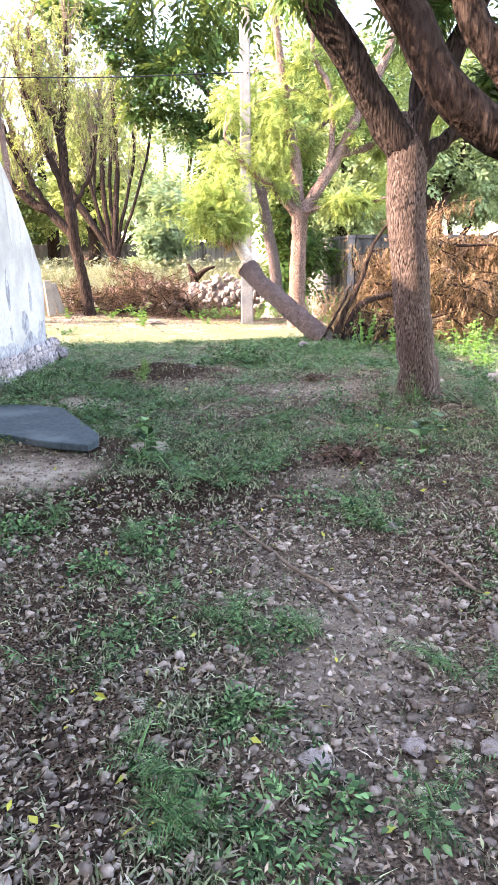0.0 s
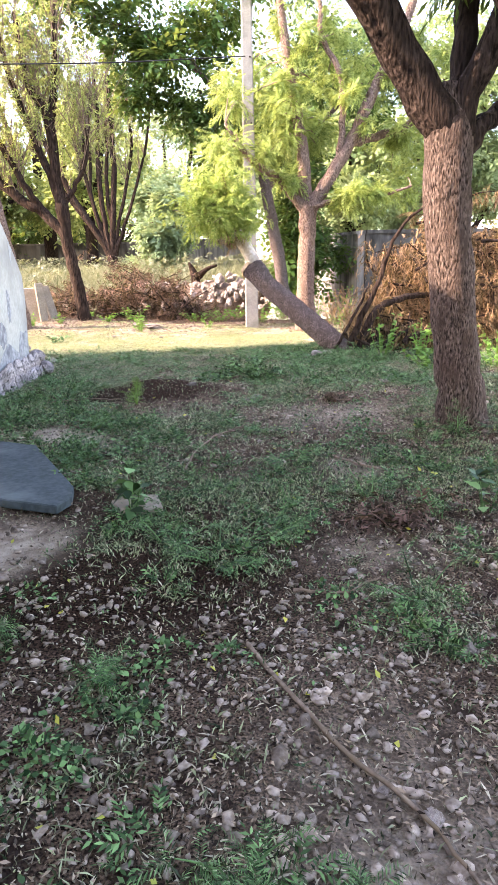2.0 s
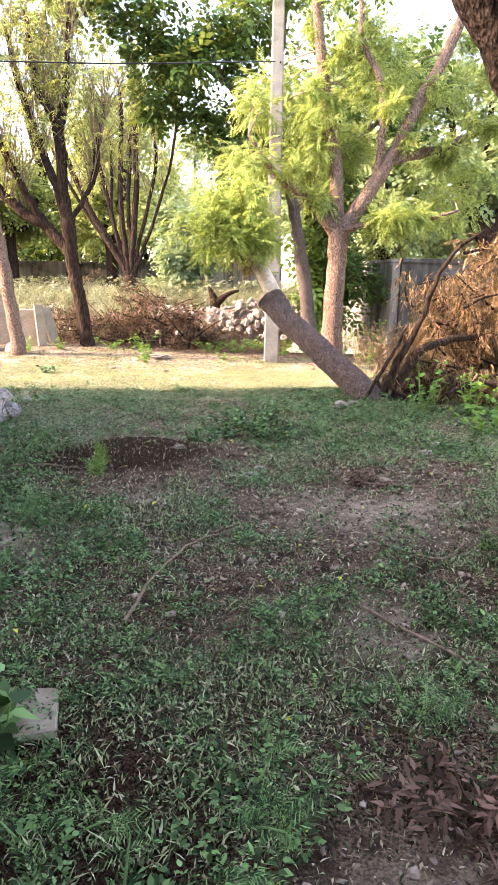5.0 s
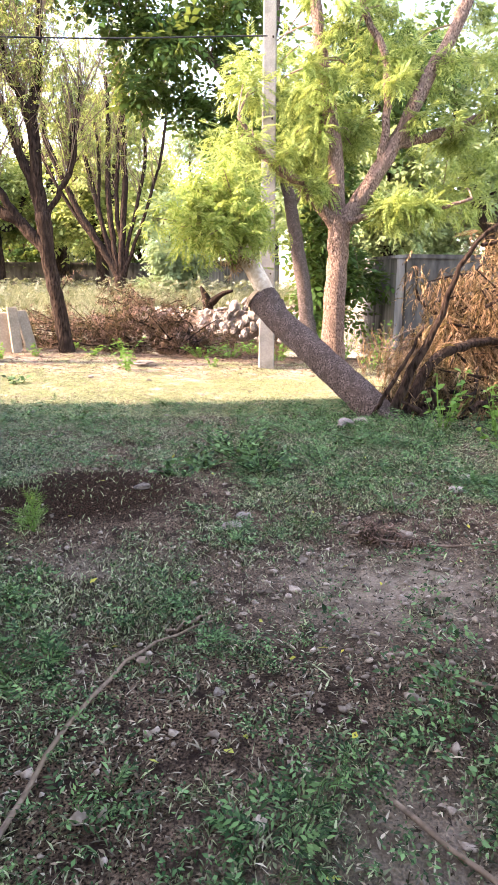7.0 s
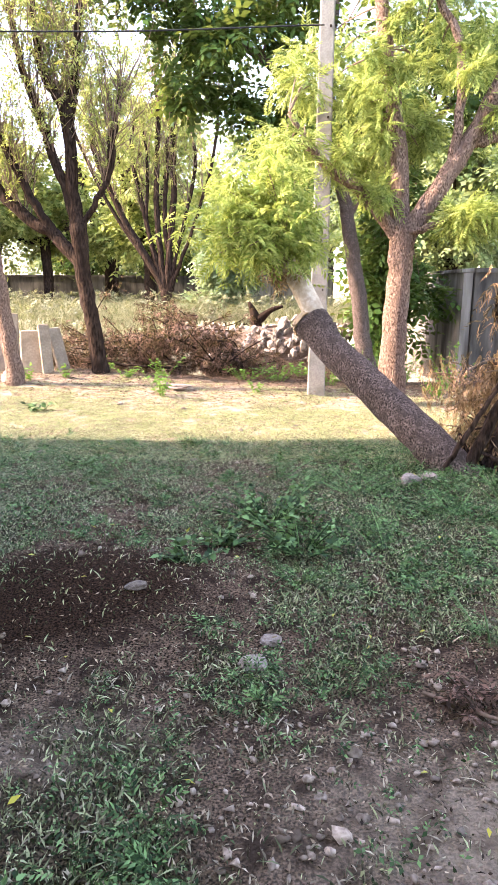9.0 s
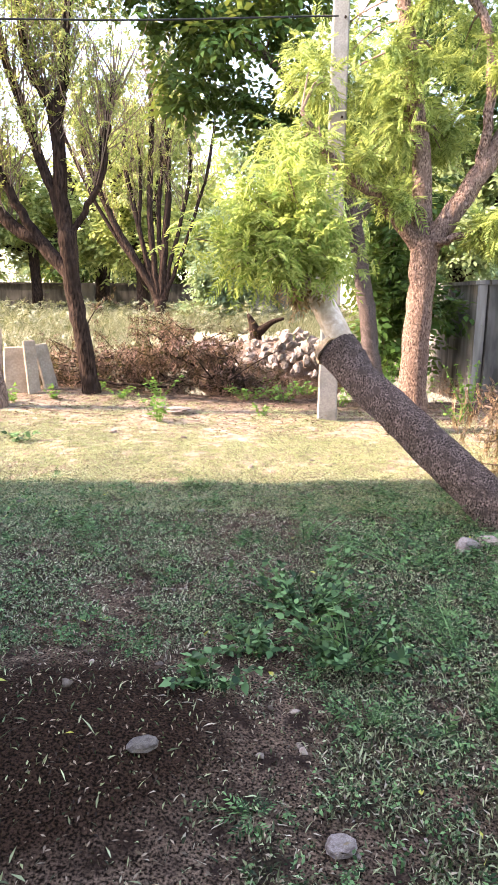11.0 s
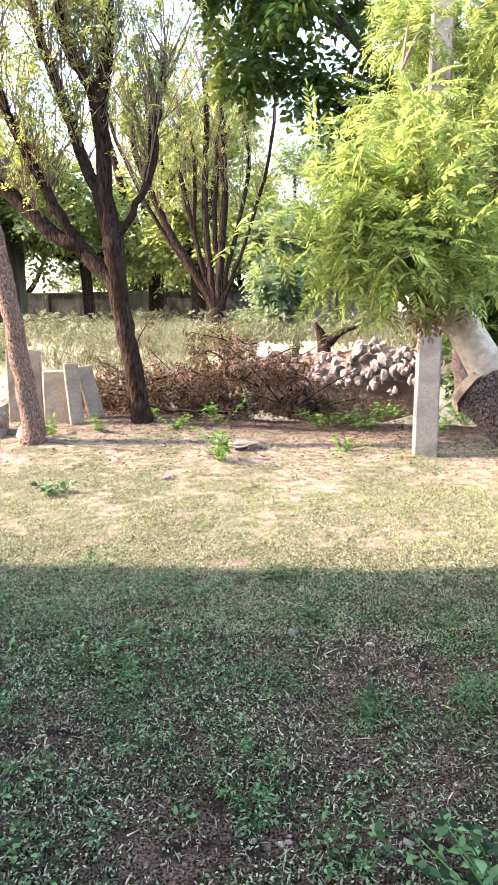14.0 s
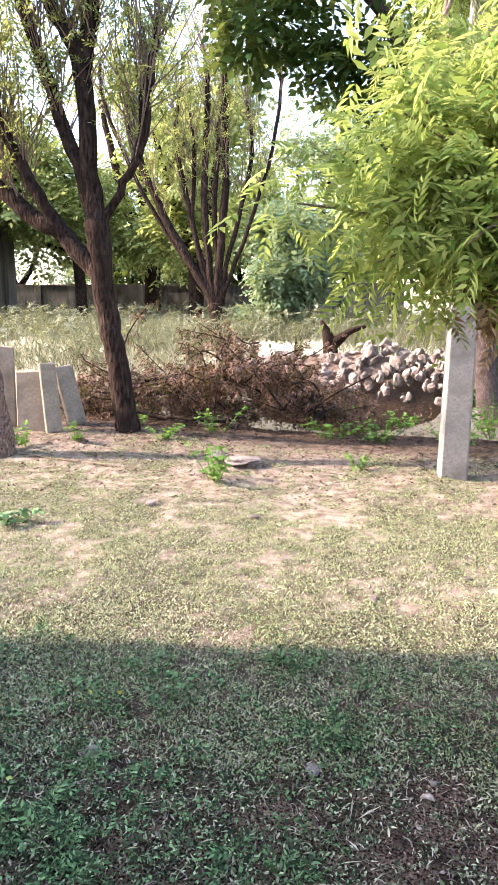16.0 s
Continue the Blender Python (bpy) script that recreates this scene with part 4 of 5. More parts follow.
prism(bm, [(-2.6, -0.5), (0.7, -0.5), (0.7, 0.6), (-2.6, 0.6)], 4.9, 5.7)
bmesh.ops.bevel(bm, geom=bm.edges[:], offset=0.08, segments=2, affect="EDGES")
part("beam", bm, OLDWALL, st)
bm = bmesh.new()
bmesh.ops.create_cone(bm, cap_ends=True, segments=12, radius1=0.16, radius2=0.12, depth=8, matrix=pose(11.7, 40, 3.6))
tagged(part("far_pole", bm, CONCRETE, None, "", True), "pale concrete pole far off among trees", "pole")

# ---- upright stone slabs beside the trees ----
for x, y, w, h, yaw, tilt in ((-4.62, 15.75, 0.46, 0.98, 12, 4), (-4.08, 15.65, 0.42, 0.74, 10, 6), (-3.83, 15.62, 0.2, 0.80, 52, 7), (-3.72, 16.05, 0.3, 0.74, 70, 16)):
    bm = bmesh.new()
    prism(bm, [(-w / 2, -0.025), (w / 2, -0.025), (w / 2, 0.025), (-w / 2, 0.025)], -0.06, h, 0.04)
    bmesh.ops.bevel(bm, geom=bm.edges[:], offset=0.008, segments=1, affect="EDGES")
    ob = part("stone_slab", bm, SANDSTONE)
    ob.matrix_basis = pose(x, y, gz(x, y), -tilt, 0, yaw)
    tagged(ob, "upright grey-brown sandstone slab leaning beside the trees", "stone slab", "stone slabs")

# ---- stones on the ground ----
ROCKS = [rock_mesh("rock", s, 10, 2, 0.75) for s in range(7)]
for me in ROCKS:
    me.materials.append(STONE)
PALES = [rock_mesh("rubble", s + 30, 11, 2, 0.85) for s in range(8)]
for me in PALES:
    me.materials.append(PALESTONE)
rnd = random.Random(5)


def rock(x, y, s, pale=True, label="pale broken stone lying on the ground", squash=0.6):
    ob = new("stone", (PALES if pale else ROCKS)[rnd.randrange(7)])
    s *= 0.78
    ob.matrix_basis = Matrix.Translation((x, y, gz(x, y) + s * 0.13)) @ pose(0, 0, 0, 0, 0, rnd.uniform(0, 360)) @ Matrix.Diagonal((s, s * rnd.uniform(0.7, 1), s * squash, 1))
    return tagged(ob, label, "stone", "stones in the yard")


for x, y, s, pale in ((0.57, 2.2, 0.09, 1), (0.33, 5.57, 0.07, 1), (-0.26, 7.62, 0.15, 0), (0.38, 7.35, 0.13, 1), (0.33, 7.15, 0.16, 1), (1.28, 9.62, 0.28, 1), (1.45, 9.72, 0.24, 1), (-1.1, 13.35, 0.13, 0), (-2.0, 13.5, 0.16, 1), (-1.89, 10.5, 0.12, 1), (-1.3, 10.42, 0.13, 0), (-0.47, 10.45, 0.09, 0), (1.05, 1.95, 0.12, 1), (0.32, 1.35, 0.13, 1), (0.60, 1.40, 0.1, 1), (0.8, 1.35, 0.11, 1), (0.92, 2.9, 0.1, 1), (0.2, 2.95, 0.06, 1), (0.62, 3.5, 0.09, 1), (0.38, 3.6, 0.07, 1), (2.85, 6.5, 0.3, 1), (3.1, 6.9, 0.34, 1), (3.25, 6.55, 0.4, 1), (0.35, 3.05, 0.06, 1), (0.48, 2.3, 0.07, 1), (-0.9, 1.6, 0.08, 0), (1.9, 8.0, 0.15, 1), (1.75, 7.7, 0.18, 1), (1.5, 7.9, 0.12, 0), (0.4, 12.4, 0.08, 0), (-0.2, 12.0, 0.1, 1), (-2.3, 10.1, 0.25, 0)):
    rock(x, y, s, bool(pale))
rock(-4.15, 14.85, 0.5, True, "large pale boulder beside the upright slabs", 0.9)
rock(-1.45, 14.9, 0.55, False, "flat grey stone half sunk in the bare soil", 0.25)
rock(-1.75, 15.0, 0.4, False, "flat grey stone half sunk in the bare soil", 0.25)

heap = base("rubble_heap", -0.4, 20.4, gz(-0.4, 20.4), "long heap of pale broken stones and rubble", "rubble heap")
for k in range(299):
    u = rnd.uniform(-1, 1)
    x = -0.4 + u * 1.9
    front = rnd.random() ** 0.7
    top = 0.93 - 0.25 * abs(u - 0.4) + 0.08 * math.sin(7 * u)
    y = 19.4 + 1.15 * front + rnd.uniform(-0.1, 0.1)
    z = max(0.12, top * min(1, 0.15 + front)) + rnd.uniform(-0.07, 0.03)
    s = rnd.uniform(0.13, 0.30)
    ob = new("stone", (PALES if front > 0.7 or rnd.random() < 0.5 else ROCKS)[rnd.randrange(7)])
    ob.parent = heap
    ob.matrix_parent_inverse = heap.matrix_basis.inverted()
    ob.matrix_basis = pose(x, y, z, rnd.uniform(0, 360), rnd.uniform(0, 360), rnd.uniform(0, 360)) @ Matrix.Diagonal((s, s * rnd.uniform(0.6, 1), s * rnd.uniform(0.5, 0.9), 1))
bm = bmesh.new()
bmesh.ops.create_icosphere(bm, subdivisions=4, radius=1, matrix=Matrix.Translation((-0.4, 20.6, 0.05)) @ Matrix.Diagonal((1.85, 0.75, 0.74, 1)))
for v in bm.verts:
    v.co += Vector((noise.noise(v.co * 3), noise.noise(v.co * 3 + Vector((9, 0, 0))), noise.noise(v.co * 3 + Vector((0, 9, 0))))) * 0.09
under(part("earth", bm, SOIL, heap), heap)

# ---- heaps of dead brush ----


def brush(name, label, n_sticks, region, stick_len, n_leaves, leaf, template, leaf_size, hang, twig_mat=TWIG, r=0.012):
    """region(k): random places in the heap."""
    P = region(n_sticks)
    c = P.mean(0)
    t = base(name, float(c[0]), float(c[1]), gz(c[0], c[1]), label, "brush heap")
    b, spots = Build(), []
    for p in P:
        a = RNG.uniform(0, 6.28)
        d = np.array([math.cos(a), math.sin(a) * 0.6, RNG.normal(0.05, 0.35)]) * stick_len * RNG.uniform(0.4, 1.1)
        q = p + d
        p = np.array([p[0], p[1], max(p[2], gz(p[0], p[1]) + 0.02)])
        q[2] = max(q[2], gz(q[0], q[1]) + 0.03)
        cv = curve([p, (p + q) / 2 + RNG.normal(0, 0.12 * stick_len, 3) * (1, 1, 0.6), q], 7)
        b.tube(cv, [r * RNG.uniform(0.6, 1.8), r * 0.4], 5, cap=False)
        spots.append(cv[1:])
    tagged(under(link("branchwork", b.mesh("branchwork"), twig_mat, t, "", True), t), kind="stuff")
    spots = np.concatenate(spots)
    k = RNG.integers(0, len(spots), n_leaves)
    at = spots[k] + RNG.normal(0, 0.07, (n_leaves, 3))
    at[:, 2] = np.maximum(at[:, 2], land(at[:, 0], at[:, 1]) + 0.04)
    d = RNG.normal(0, 0.7, (n_leaves, 3)) + (0, 0, -hang)
    tagged(under(link("dead_leaves", scatter("dead_leaves", at, d, leaf_size * RNG.uniform(0.5, 1.3, n_leaves), template), leaf, t), t), kind="stuff")
    return t


def brush_left(n):
    x = RNG.uniform(-4.2, -0.7, n)
    y = RNG.uniform(16.6, 18.8, n)
    top = 0.3 + 0.85 * np.exp(-(((x + 1.8) / 0.9) ** 2)) + 0.35 * np.exp(-(((x + 3.6) / 0.8) ** 2))
    return np.stack([x, y, land(x, y) + top * RNG.random(n)], -1)


def dry_right(n):
    x = RNG.uniform(2.2, 6.4, n)
    y = RNG.uniform(9.9, 12.6, n) + 0.35 * (x - 2.2)
    top = (0.6 + 1.3 * smooth(x, 2.2, 3.6)) * (0.55 + 0.75 * fbm(x, y, 1.4))
    return np.stack([x, y, land(x, y) + top * RNG.random(n) ** 0.7 * (0.55 + 0.45 * smooth(y - 0.35 * (x - 2.2), 9.8, 11.0))], -1)


def dry_front(n):
    x = RNG.uniform(2.05, 2.9, n)
    y = RNG.uniform(11.0, 12.6, n)
    return np.stack([x, y, land(x, y) + 0.85 * RNG.random(n)], -1)


brush("brush_heap", "tangled heap of cut branches with withered brown leaves", 170, brush_left, 0.9, 7500, DEADB, FEATHER_FEW, 0.12, 0.4, BARKD)
brush("dry_foliage_heap", "tall heap of dead drooping orange-brown foliage and cut boughs", 240, dry_right, 0.9, 14000, DEAD, WILT, 0.16, 0.75, BARKD, 0.016)
brush("dry_twig_heap", "loose dry orange sprays beside the big heap", 46, dry_front, 0.6, 800, DEADO, WILT, 0.14, 1.0, TWIG, 0.008)
for pts, rad in (([(1.78, 10.0, 0.1), (1.95, 10.0, 0.55), (2.16, 10.0, 0.95), (2.3, 10.0, 1.4), (2.5, 10.0, 1.75), (2.85, 10.05, 2.0)], [0.055, 0.035, 0.025, 0.015]),
                 ([(1.95, 10.05, 0.12), (2.2, 10.2, 0.6), (2.6, 10.5, 0.75), (3.2, 10.9, 0.8)], [0.06, 0.05, 0.04]),
                 ([(1.6, 9.95, 0.12), (1.75, 9.95, 0.4), (1.95, 9.98, 0.75), (2.05, 10.0, 1.0)], [0.02, 0.02, 0.01]),
                 ([(2.5, 9.8, 0.2), (2.8, 9.8, 0.35), (3.2, 9.8, 0.3)], [0.04, 0.035, 0.03]),
                 ([(-3.3, 16.3, 0.35), (-2.6, 16.3, 0.25), (-1.9, 16.4, 0.2)], [0.025, 0.02]),
                 ([(-0.75, 17.2, 0.15), (-0.95, 17.5, 0.5), (-1.3, 17.8, 0.95)], [0.08, 0.05, 0.02])):
    b = Build().tube(curve(pts, 16, 0.008), rad, 9, 0.06)
    tagged(link("cut_branch", b.mesh("cut_branch"), BARKD, None, "", True), "bare dry cut branch resting against the brush heap", "branch", "cut branches")
roots = base("root_ball", 2.15, 10.05, gz(2.15, 10.05), "dark uprooted root ball at the foot of the dry heap", "roots")
for k in range(22):
    a, e = RNG.uniform(0, 6.28), RNG.uniform(0.1, 0.5)
    p = np.array([0.02 * math.cos(a), 0.02 * math.sin(a), -0.05])
    q = p + np.array([math.cos(a) * e, math.sin(a) * e * 0.6, RNG.uniform(0.1, 0.55) * (1 - 0.8 * e)])
    c = curve([p, (p + q) / 2 + RNG.normal(0, 0.05, 3), q], 6)
    link("root", Build().tube(c, [RNG.uniform(0.03, 0.07), 0.012], 7, 0.1).mesh("root"), BARKD, roots, "", True)
stump = Build().tube(curve([(-0.75, 21.3, 0.5), (-0.78, 21.3, 1.0), (-0.95, 21.3, 1.35)], 8), [0.16, 0.12, 0.03], 9, 0.12).tube(curve([(-0.7, 21.3, 0.9), (-0.4, 21.3, 1.15), (-0.1, 21.3, 1.25)], 8), [0.12, 0.07, 0.03], 8, 0.1)
tagged(link("stump", stump.mesh("stump"), BARKD, None, "", True), "dark uprooted tree stump behind the rubble", "stump")

# ---- twigs on the ground ----
for pts in ([(0.15, 2.95), (0.35, 2.5), (0.55, 2.2), (0.62, 2.0)], [(1.0, 2.6), (1.1, 2.2), (1.3, 1.8)], [(-0.18, 4.95), (-0.1, 5.5), (0.05, 5.85), (0.28, 6.05)], [(0.35, 3.35), (0.55, 3.33), (0.72, 3.42)], [(0.95, 7.0), (1.3, 6.75), (1.8, 6.7)], [(0.8, 5.1), (1.1, 4.7), (1.3, 4.3)], [(-1.6, 7.1), (-1.2, 7.2), (-0.9, 7.05)], [(1.0, 5.7), (1.25, 5.55), (1.45, 5.75)], [(0.9, 1.6), (1.3, 1.5), (1.6, 1.3)], [(-4.2, 14.75), (-3.2, 14.6), (-2.1, 14.4)], [(0.1, 5.98), (0.2, 6.05), (0.27, 6.12)]):
    b = Build().tube(curve([(x, y, gz(x, y) + 0.02) for x, y in pts], 12, 0.004), [0.008, 0.007, 0.004], 6)
    tagged(link("fallen_twig", b.mesh("fallen_twig"), TWIG, None, "", True), "thin dry twig lying on the ground", "twig", "fallen twigs")

# ---- weeds ----


def weed(x, y, h, spread, n, material, template, size, label, up=0.5):
    t = base("weed", x, y, gz(x, y), label, "weed", "weeds")
    b, tips = Build(), []
    for _ in range(max(3, n // 12)):
        a, s = RNG.uniform(0, 6.28), spread * RNG.uniform(0.2, 1)
        q = np.array([math.cos(a) * s, math.sin(a) * s, h * RNG.uniform(0.5, 1.1)])
        c = curve([(q[0] * 0.2, q[1] * 0.2, -0.02), q * (0.6, 0.6, 0.5), q], 5)
        b.tube(c, [0.005, 0.002], 4, cap=False)
        tips.append(c[1:])
    tagged(link("stalk", b.mesh("stalk"), material, t), kind="stuff")
    tips = np.concatenate(tips)
    at = tips[RNG.integers(0, len(tips), n)]
    d = RNG.normal(0, 1, (n, 3)) * (1, 1, 0.3) + at * (2, 2, 0) + (0, 0, up)
    tagged(link("leaves", scatter("leaves", at, d, size * RNG.uniform(0.5, 1.3, n), template), material, t), kind="stuff")
    return t


weed(0.95, 4.05, 0.12, 0.3, 150, DEADB, FEATHER_FEW, 0.09, "withered brown weeds lying on the soil", -0.2)
weed(1.15, 6.9, 0.1, 0.22, 110, DEADB, FEATHER_FEW, 0.07, "withered brown weeds lying on the soil", -0.2)
weed(1.45, 4.15, 0.3, 0.12, 34, WEED, OVATE, 0.08, "young plant with broad green leaves", 0.2)
weed(-0.95, 5.0, 0.05, 0.05, 6, WEED, OVATE, 0.05, "small green seedling beside the slate slab", 0.2)
WL = "leafy green weed growing in the yard"
for x, y, h, s, n, big in ((0.3, 8.85, 0.2, 0.45, 170, 1), (0.05, 8.45, 0.12, 0.2, 60, 1), (0.5, 8.4, 0.17, 0.34, 120, 1), (-0.1, 8.1, 0.1, 0.2, 50, 1)):
    weed(x, y, h, s, n * 3, WEED, OVATE, 0.046, "clump of broad-leaved dark green weeds", 0.2)
weed(-0.42, 4.25, 0.32, 0.13, 44, WEED, OVATE, 0.09, "young plant with broad green leaves beside a flat stone", 0.1)
weed(-0.74, 7.0, 0.18, 0.05, 40, WEEDL, FINE, 0.11, "bright green upright weed beside the bare earth", 0.8)
for x, y, h, s, n in ((-0.75, 3.1, 0.12, 0.25, 60), (-0.35, 2.85, 0.10, 0.2, 45), (-0.9, 2.2, 0.10, 0.25, 50), (0.05, 3.7, 0.14, 0.35, 80), (0.3, 4.0, 0.12, 0.3, 70), (-0.2, 3.9, 0.12, 0.25, 60), (0.85, 3.3, 0.14, 0.25, 60), (0.1, 2.1, 0.09, 0.16, 40), (0.42, 1.95, 0.1, 0.14, 40), (0.85, 1.75, 0.08, 0.15, 40), (1.15, 1.4, 0.1, 0.15, 40), (-0.15, 1.35, 0.1, 0.3, 70), (0.9, 4.4, 0.16, 0.2, 50), (1.2, 4.1, 0.18, 0.2, 50), (-1.7, 6.4, 0.2, 0.4, 110), (-1.5, 7.3, 0.18, 0.4, 110), (-1.6, 8.3, 0.18, 0.4, 100), (-1.0, 6.0, 0.14, 0.3, 70), (-0.9, 5.4, 0.14, 0.3, 60), (0.6, 1.2, 0.07, 0.12, 30), (-1.1, 2.9, 0.14, 0.25, 60), (1.3, 7.4, 0.12, 0.3, 70), (1.0, 8.4, 0.14, 0.35, 90), (0.9, 9.4, 0.16, 0.4, 110), (1.5, 9.1, 0.16, 0.4, 110), (1.9, 9.3, 0.2, 0.35, 100), (2.2, 5.4, 0.2, 0.25, 70), (1.75, 5.45, 0.16, 0.15, 50), (0.3, 9.9, 0.12, 0.3, 70), (1.1, 10.1, 0.16, 0.3, 80), (2.3, 4.9, 0.25, 0.25, 70)):
    weed(x, y, h, s, n, WEED, FINE, 0.085, WL, 0.3)
for x, y, h, s, n in ((2.15, 9.55, 0.5, 0.25, 90), (2.6, 9.3, 0.45, 0.35, 110), (2.9, 9.0, 0.35, 0.35, 100), (3.4, 8.9, 0.4, 0.4, 100), (2.5, 8.6, 0.25, 0.35, 80), (3.8, 9.4, 0.5, 0.4, 100), (-1.6, 14.3, 0.36, 0.3, 90), (-0.25, 15.0, 0.2, 0.15, 30), (-3.9, 15.0, 0.25, 0.2, 40), (-3.4, 15.3, 0.25, 0.2, 40), (-2.5, 15.6, 0.2, 0.25, 50), (0.0, 16.5, 0.3, 0.5, 120), (-0.6, 16.6, 0.25, 0.4, 90), (-2.0, 16.3, 0.3, 0.35, 80), (-5.0, 14.0, 0.3, 0.4, 80), (0.9, 16.2, 0.4, 0.4, 110), (1.7, 18.9, 0.55, 0.5, 130), (2.0, 18.7, 0.6, 0.5, 130), (-0.5, 18.8, 0.3, 0.4, 70), (1.5, 17.2, 0.5, 0.5, 130), (0.4, 17.6, 0.2, 0.4, 70), (-3.0, 16.2, 0.25, 0.3, 60), (2.2, 16.8, 0.7, 0.5, 150), (2.9, 16.0, 0.7, 0.5, 150), (2.5, 14.9, 0.3, 0.3, 70), (-2.9, 12.9, 0.12, 0.2, 40), (3.3, 7.9, 0.2, 0.4, 80)):
    weed(x, y, h, s, int(n * 1.6), WEEDL if x > 2 or y > 14 else WEED, OVATE, 0.065, "leafy weed in the sun at the edge of the yard", 0.3)

# ---- grass, litter and pebbles ----


def in_view(n, y0, y1, side=1.3, shun=0.85):
    y = y0 + (y1 - y0) * RNG.random(n)
    x = (RNG.random(n) * 2 - 1) * (0.46 * np.maximum(y, 1.5) + side) + 0.1
    ok = (x > HX + 0.1) | (y > 9.2)
    ok &= RNG.random(len(x)) > shun * np.clip(sandy_spots(x, y), 0, 1)
    ok &= ~((x < -0.76) & (y > 4.2 - 0.5 * (x + 0.76)) & (y < 5.5) & (y < 4.5 - 1.9 * (x + 0.76)))
    return x[ok], y[ok]


def blades(name, x, y, h, material, label, lean=0.7, width=0.004):
    n = len(x)
    a = RNG.uniform(0, 6.28, n)
    z = land(x, y)
    w = width * RNG.uniform(0.7, 1.6, n)
    l = np.abs(RNG.normal(0, lean, n)) + 0.15
    b = RNG.uniform(0, 6.28, n)
    hx, hy = np.cos(b) * l * h, np.sin(b) * l * h
    dx, dy = np.cos(a) * w, np.sin(a) * w
    P = lambda px, py, pz: np.stack([px, py, pz], -1)
    top = h * RNG.uniform(0.5, 1.0, n)
    mx, my, mz = x + hx * 0.42, y + hy * 0.42, z + top * 0.6
    v = np.stack([P(x, y, z - 0.004), P(mx + dx, my + dy, mz), P(x + hx, y + hy, z + top), P(mx - dx, my - dy, mz)], 1)
    ob = link(name, fast_mesh(name, v.reshape(-1, 3), np.arange(4 * n).reshape(-1, 4)), material)
    return tagged(ob, label, "grass", kind="stuff")


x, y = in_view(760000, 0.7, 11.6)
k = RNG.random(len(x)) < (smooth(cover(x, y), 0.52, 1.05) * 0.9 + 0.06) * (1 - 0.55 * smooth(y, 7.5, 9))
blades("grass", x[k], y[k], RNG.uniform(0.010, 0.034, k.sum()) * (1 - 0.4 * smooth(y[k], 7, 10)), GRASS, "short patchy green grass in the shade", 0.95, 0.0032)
x, y = in_view(460000, 0.7, 11.8)
k = RNG.random(len(x)) < smooth(cover(x, y), 0.1, 0.9) * 0.6 + 0.2 + 0.3 * smooth(y, 8, 9.5)
k &= RNG.random(len(x)) > 1.05 * bell(x, y, -0.6, 7.6, 1.0, 0.75) + 0.75 * bell(x, y, -0.3, 3.7, 1.3, 1.1)
blades("dry_grass", x[k], y[k], RNG.uniform(0.006, 0.022, k.sum()), STRAW, "dry straw-coloured grass among the green", 1.5, 0.003)
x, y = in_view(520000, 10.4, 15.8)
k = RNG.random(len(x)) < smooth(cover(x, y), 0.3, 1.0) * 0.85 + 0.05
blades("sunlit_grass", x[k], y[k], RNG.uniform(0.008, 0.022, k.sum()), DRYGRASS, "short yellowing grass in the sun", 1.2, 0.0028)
x, y = in_view(170000, 8.0, 15.0)
k = RNG.random(len(x)) < smooth(cover(x, y), 0.45, 0.9) * 0.7
blades("green_grass", x[k], y[k], RNG.uniform(0.008, 0.028, k.sum()), GRASS, "short green grass", 1.1, 0.003)
NT = 150000
x = RNG.uniform(-26, 3, NT)
y = RNG.uniform(20.5, 36.5, NT)
k = (y > 22) | (x < -3.2)
k &= RNG.random(NT) < smooth(fbm(x, y, 0.4), 0.25, 0.5)
blades("tall_grass", x[k], y[k], RNG.uniform(0.25, 0.85, k.sum()), TALLGRASS, "tall pale grass in the field before the wall", 0.55, 0.006)
x, y = RNG.uniform(-26, 3, 13000), RNG.uniform(20.5, 36.0, 13000)
k = ((y > 22) | (x < -3.2)) & (RNG.random(13000) < smooth(fbm(x + 3, y, 0.7), 0.35, 0.6))
x, y = x[k], y[k]
at = np.stack([x, y, land(x, y) + RNG.uniform(0.1, 0.85, len(x))], -1)
ob = link("field_weeds", scatter("field_weeds", at, RNG.normal(0, 1, (len(x), 3)) * (1, 1, 0.6) + (0, 0, 0.5), RNG.uniform(0.1, 0.26, len(x)), FEATHER_FEW), TALLGRASS)
tagged(ob, "pale grey-green weeds standing in the tall grass", "weeds", kind="stuff")
# clover and small leaves
x, y = in_view(170000, 0.7, 11.3)
k = RNG.random(len(x)) < smooth(cover(x + 7, y), 0.55, 1.0) * smooth(cover(x, y), 0.3, 0.7)
x, y = x[k], y[k]
at = np.stack([x, y, land(x, y) + RNG.uniform(0.01, 0.045, len(x))], -1)
d = RNG.normal(0, 1, (len(x), 3)) * (1, 1, 0.25) + (0, 0, 0.25)
ob = link("small_weeds", scatter("small_weeds", at, d, RNG.uniform(0.012, 0.034, len(x)), leaf_template(1, 0.28, 0.1, 1.2, 0.7)), WEED)
tagged(ob, "low creeping green weeds in the shade", "weeds", kind="stuff")
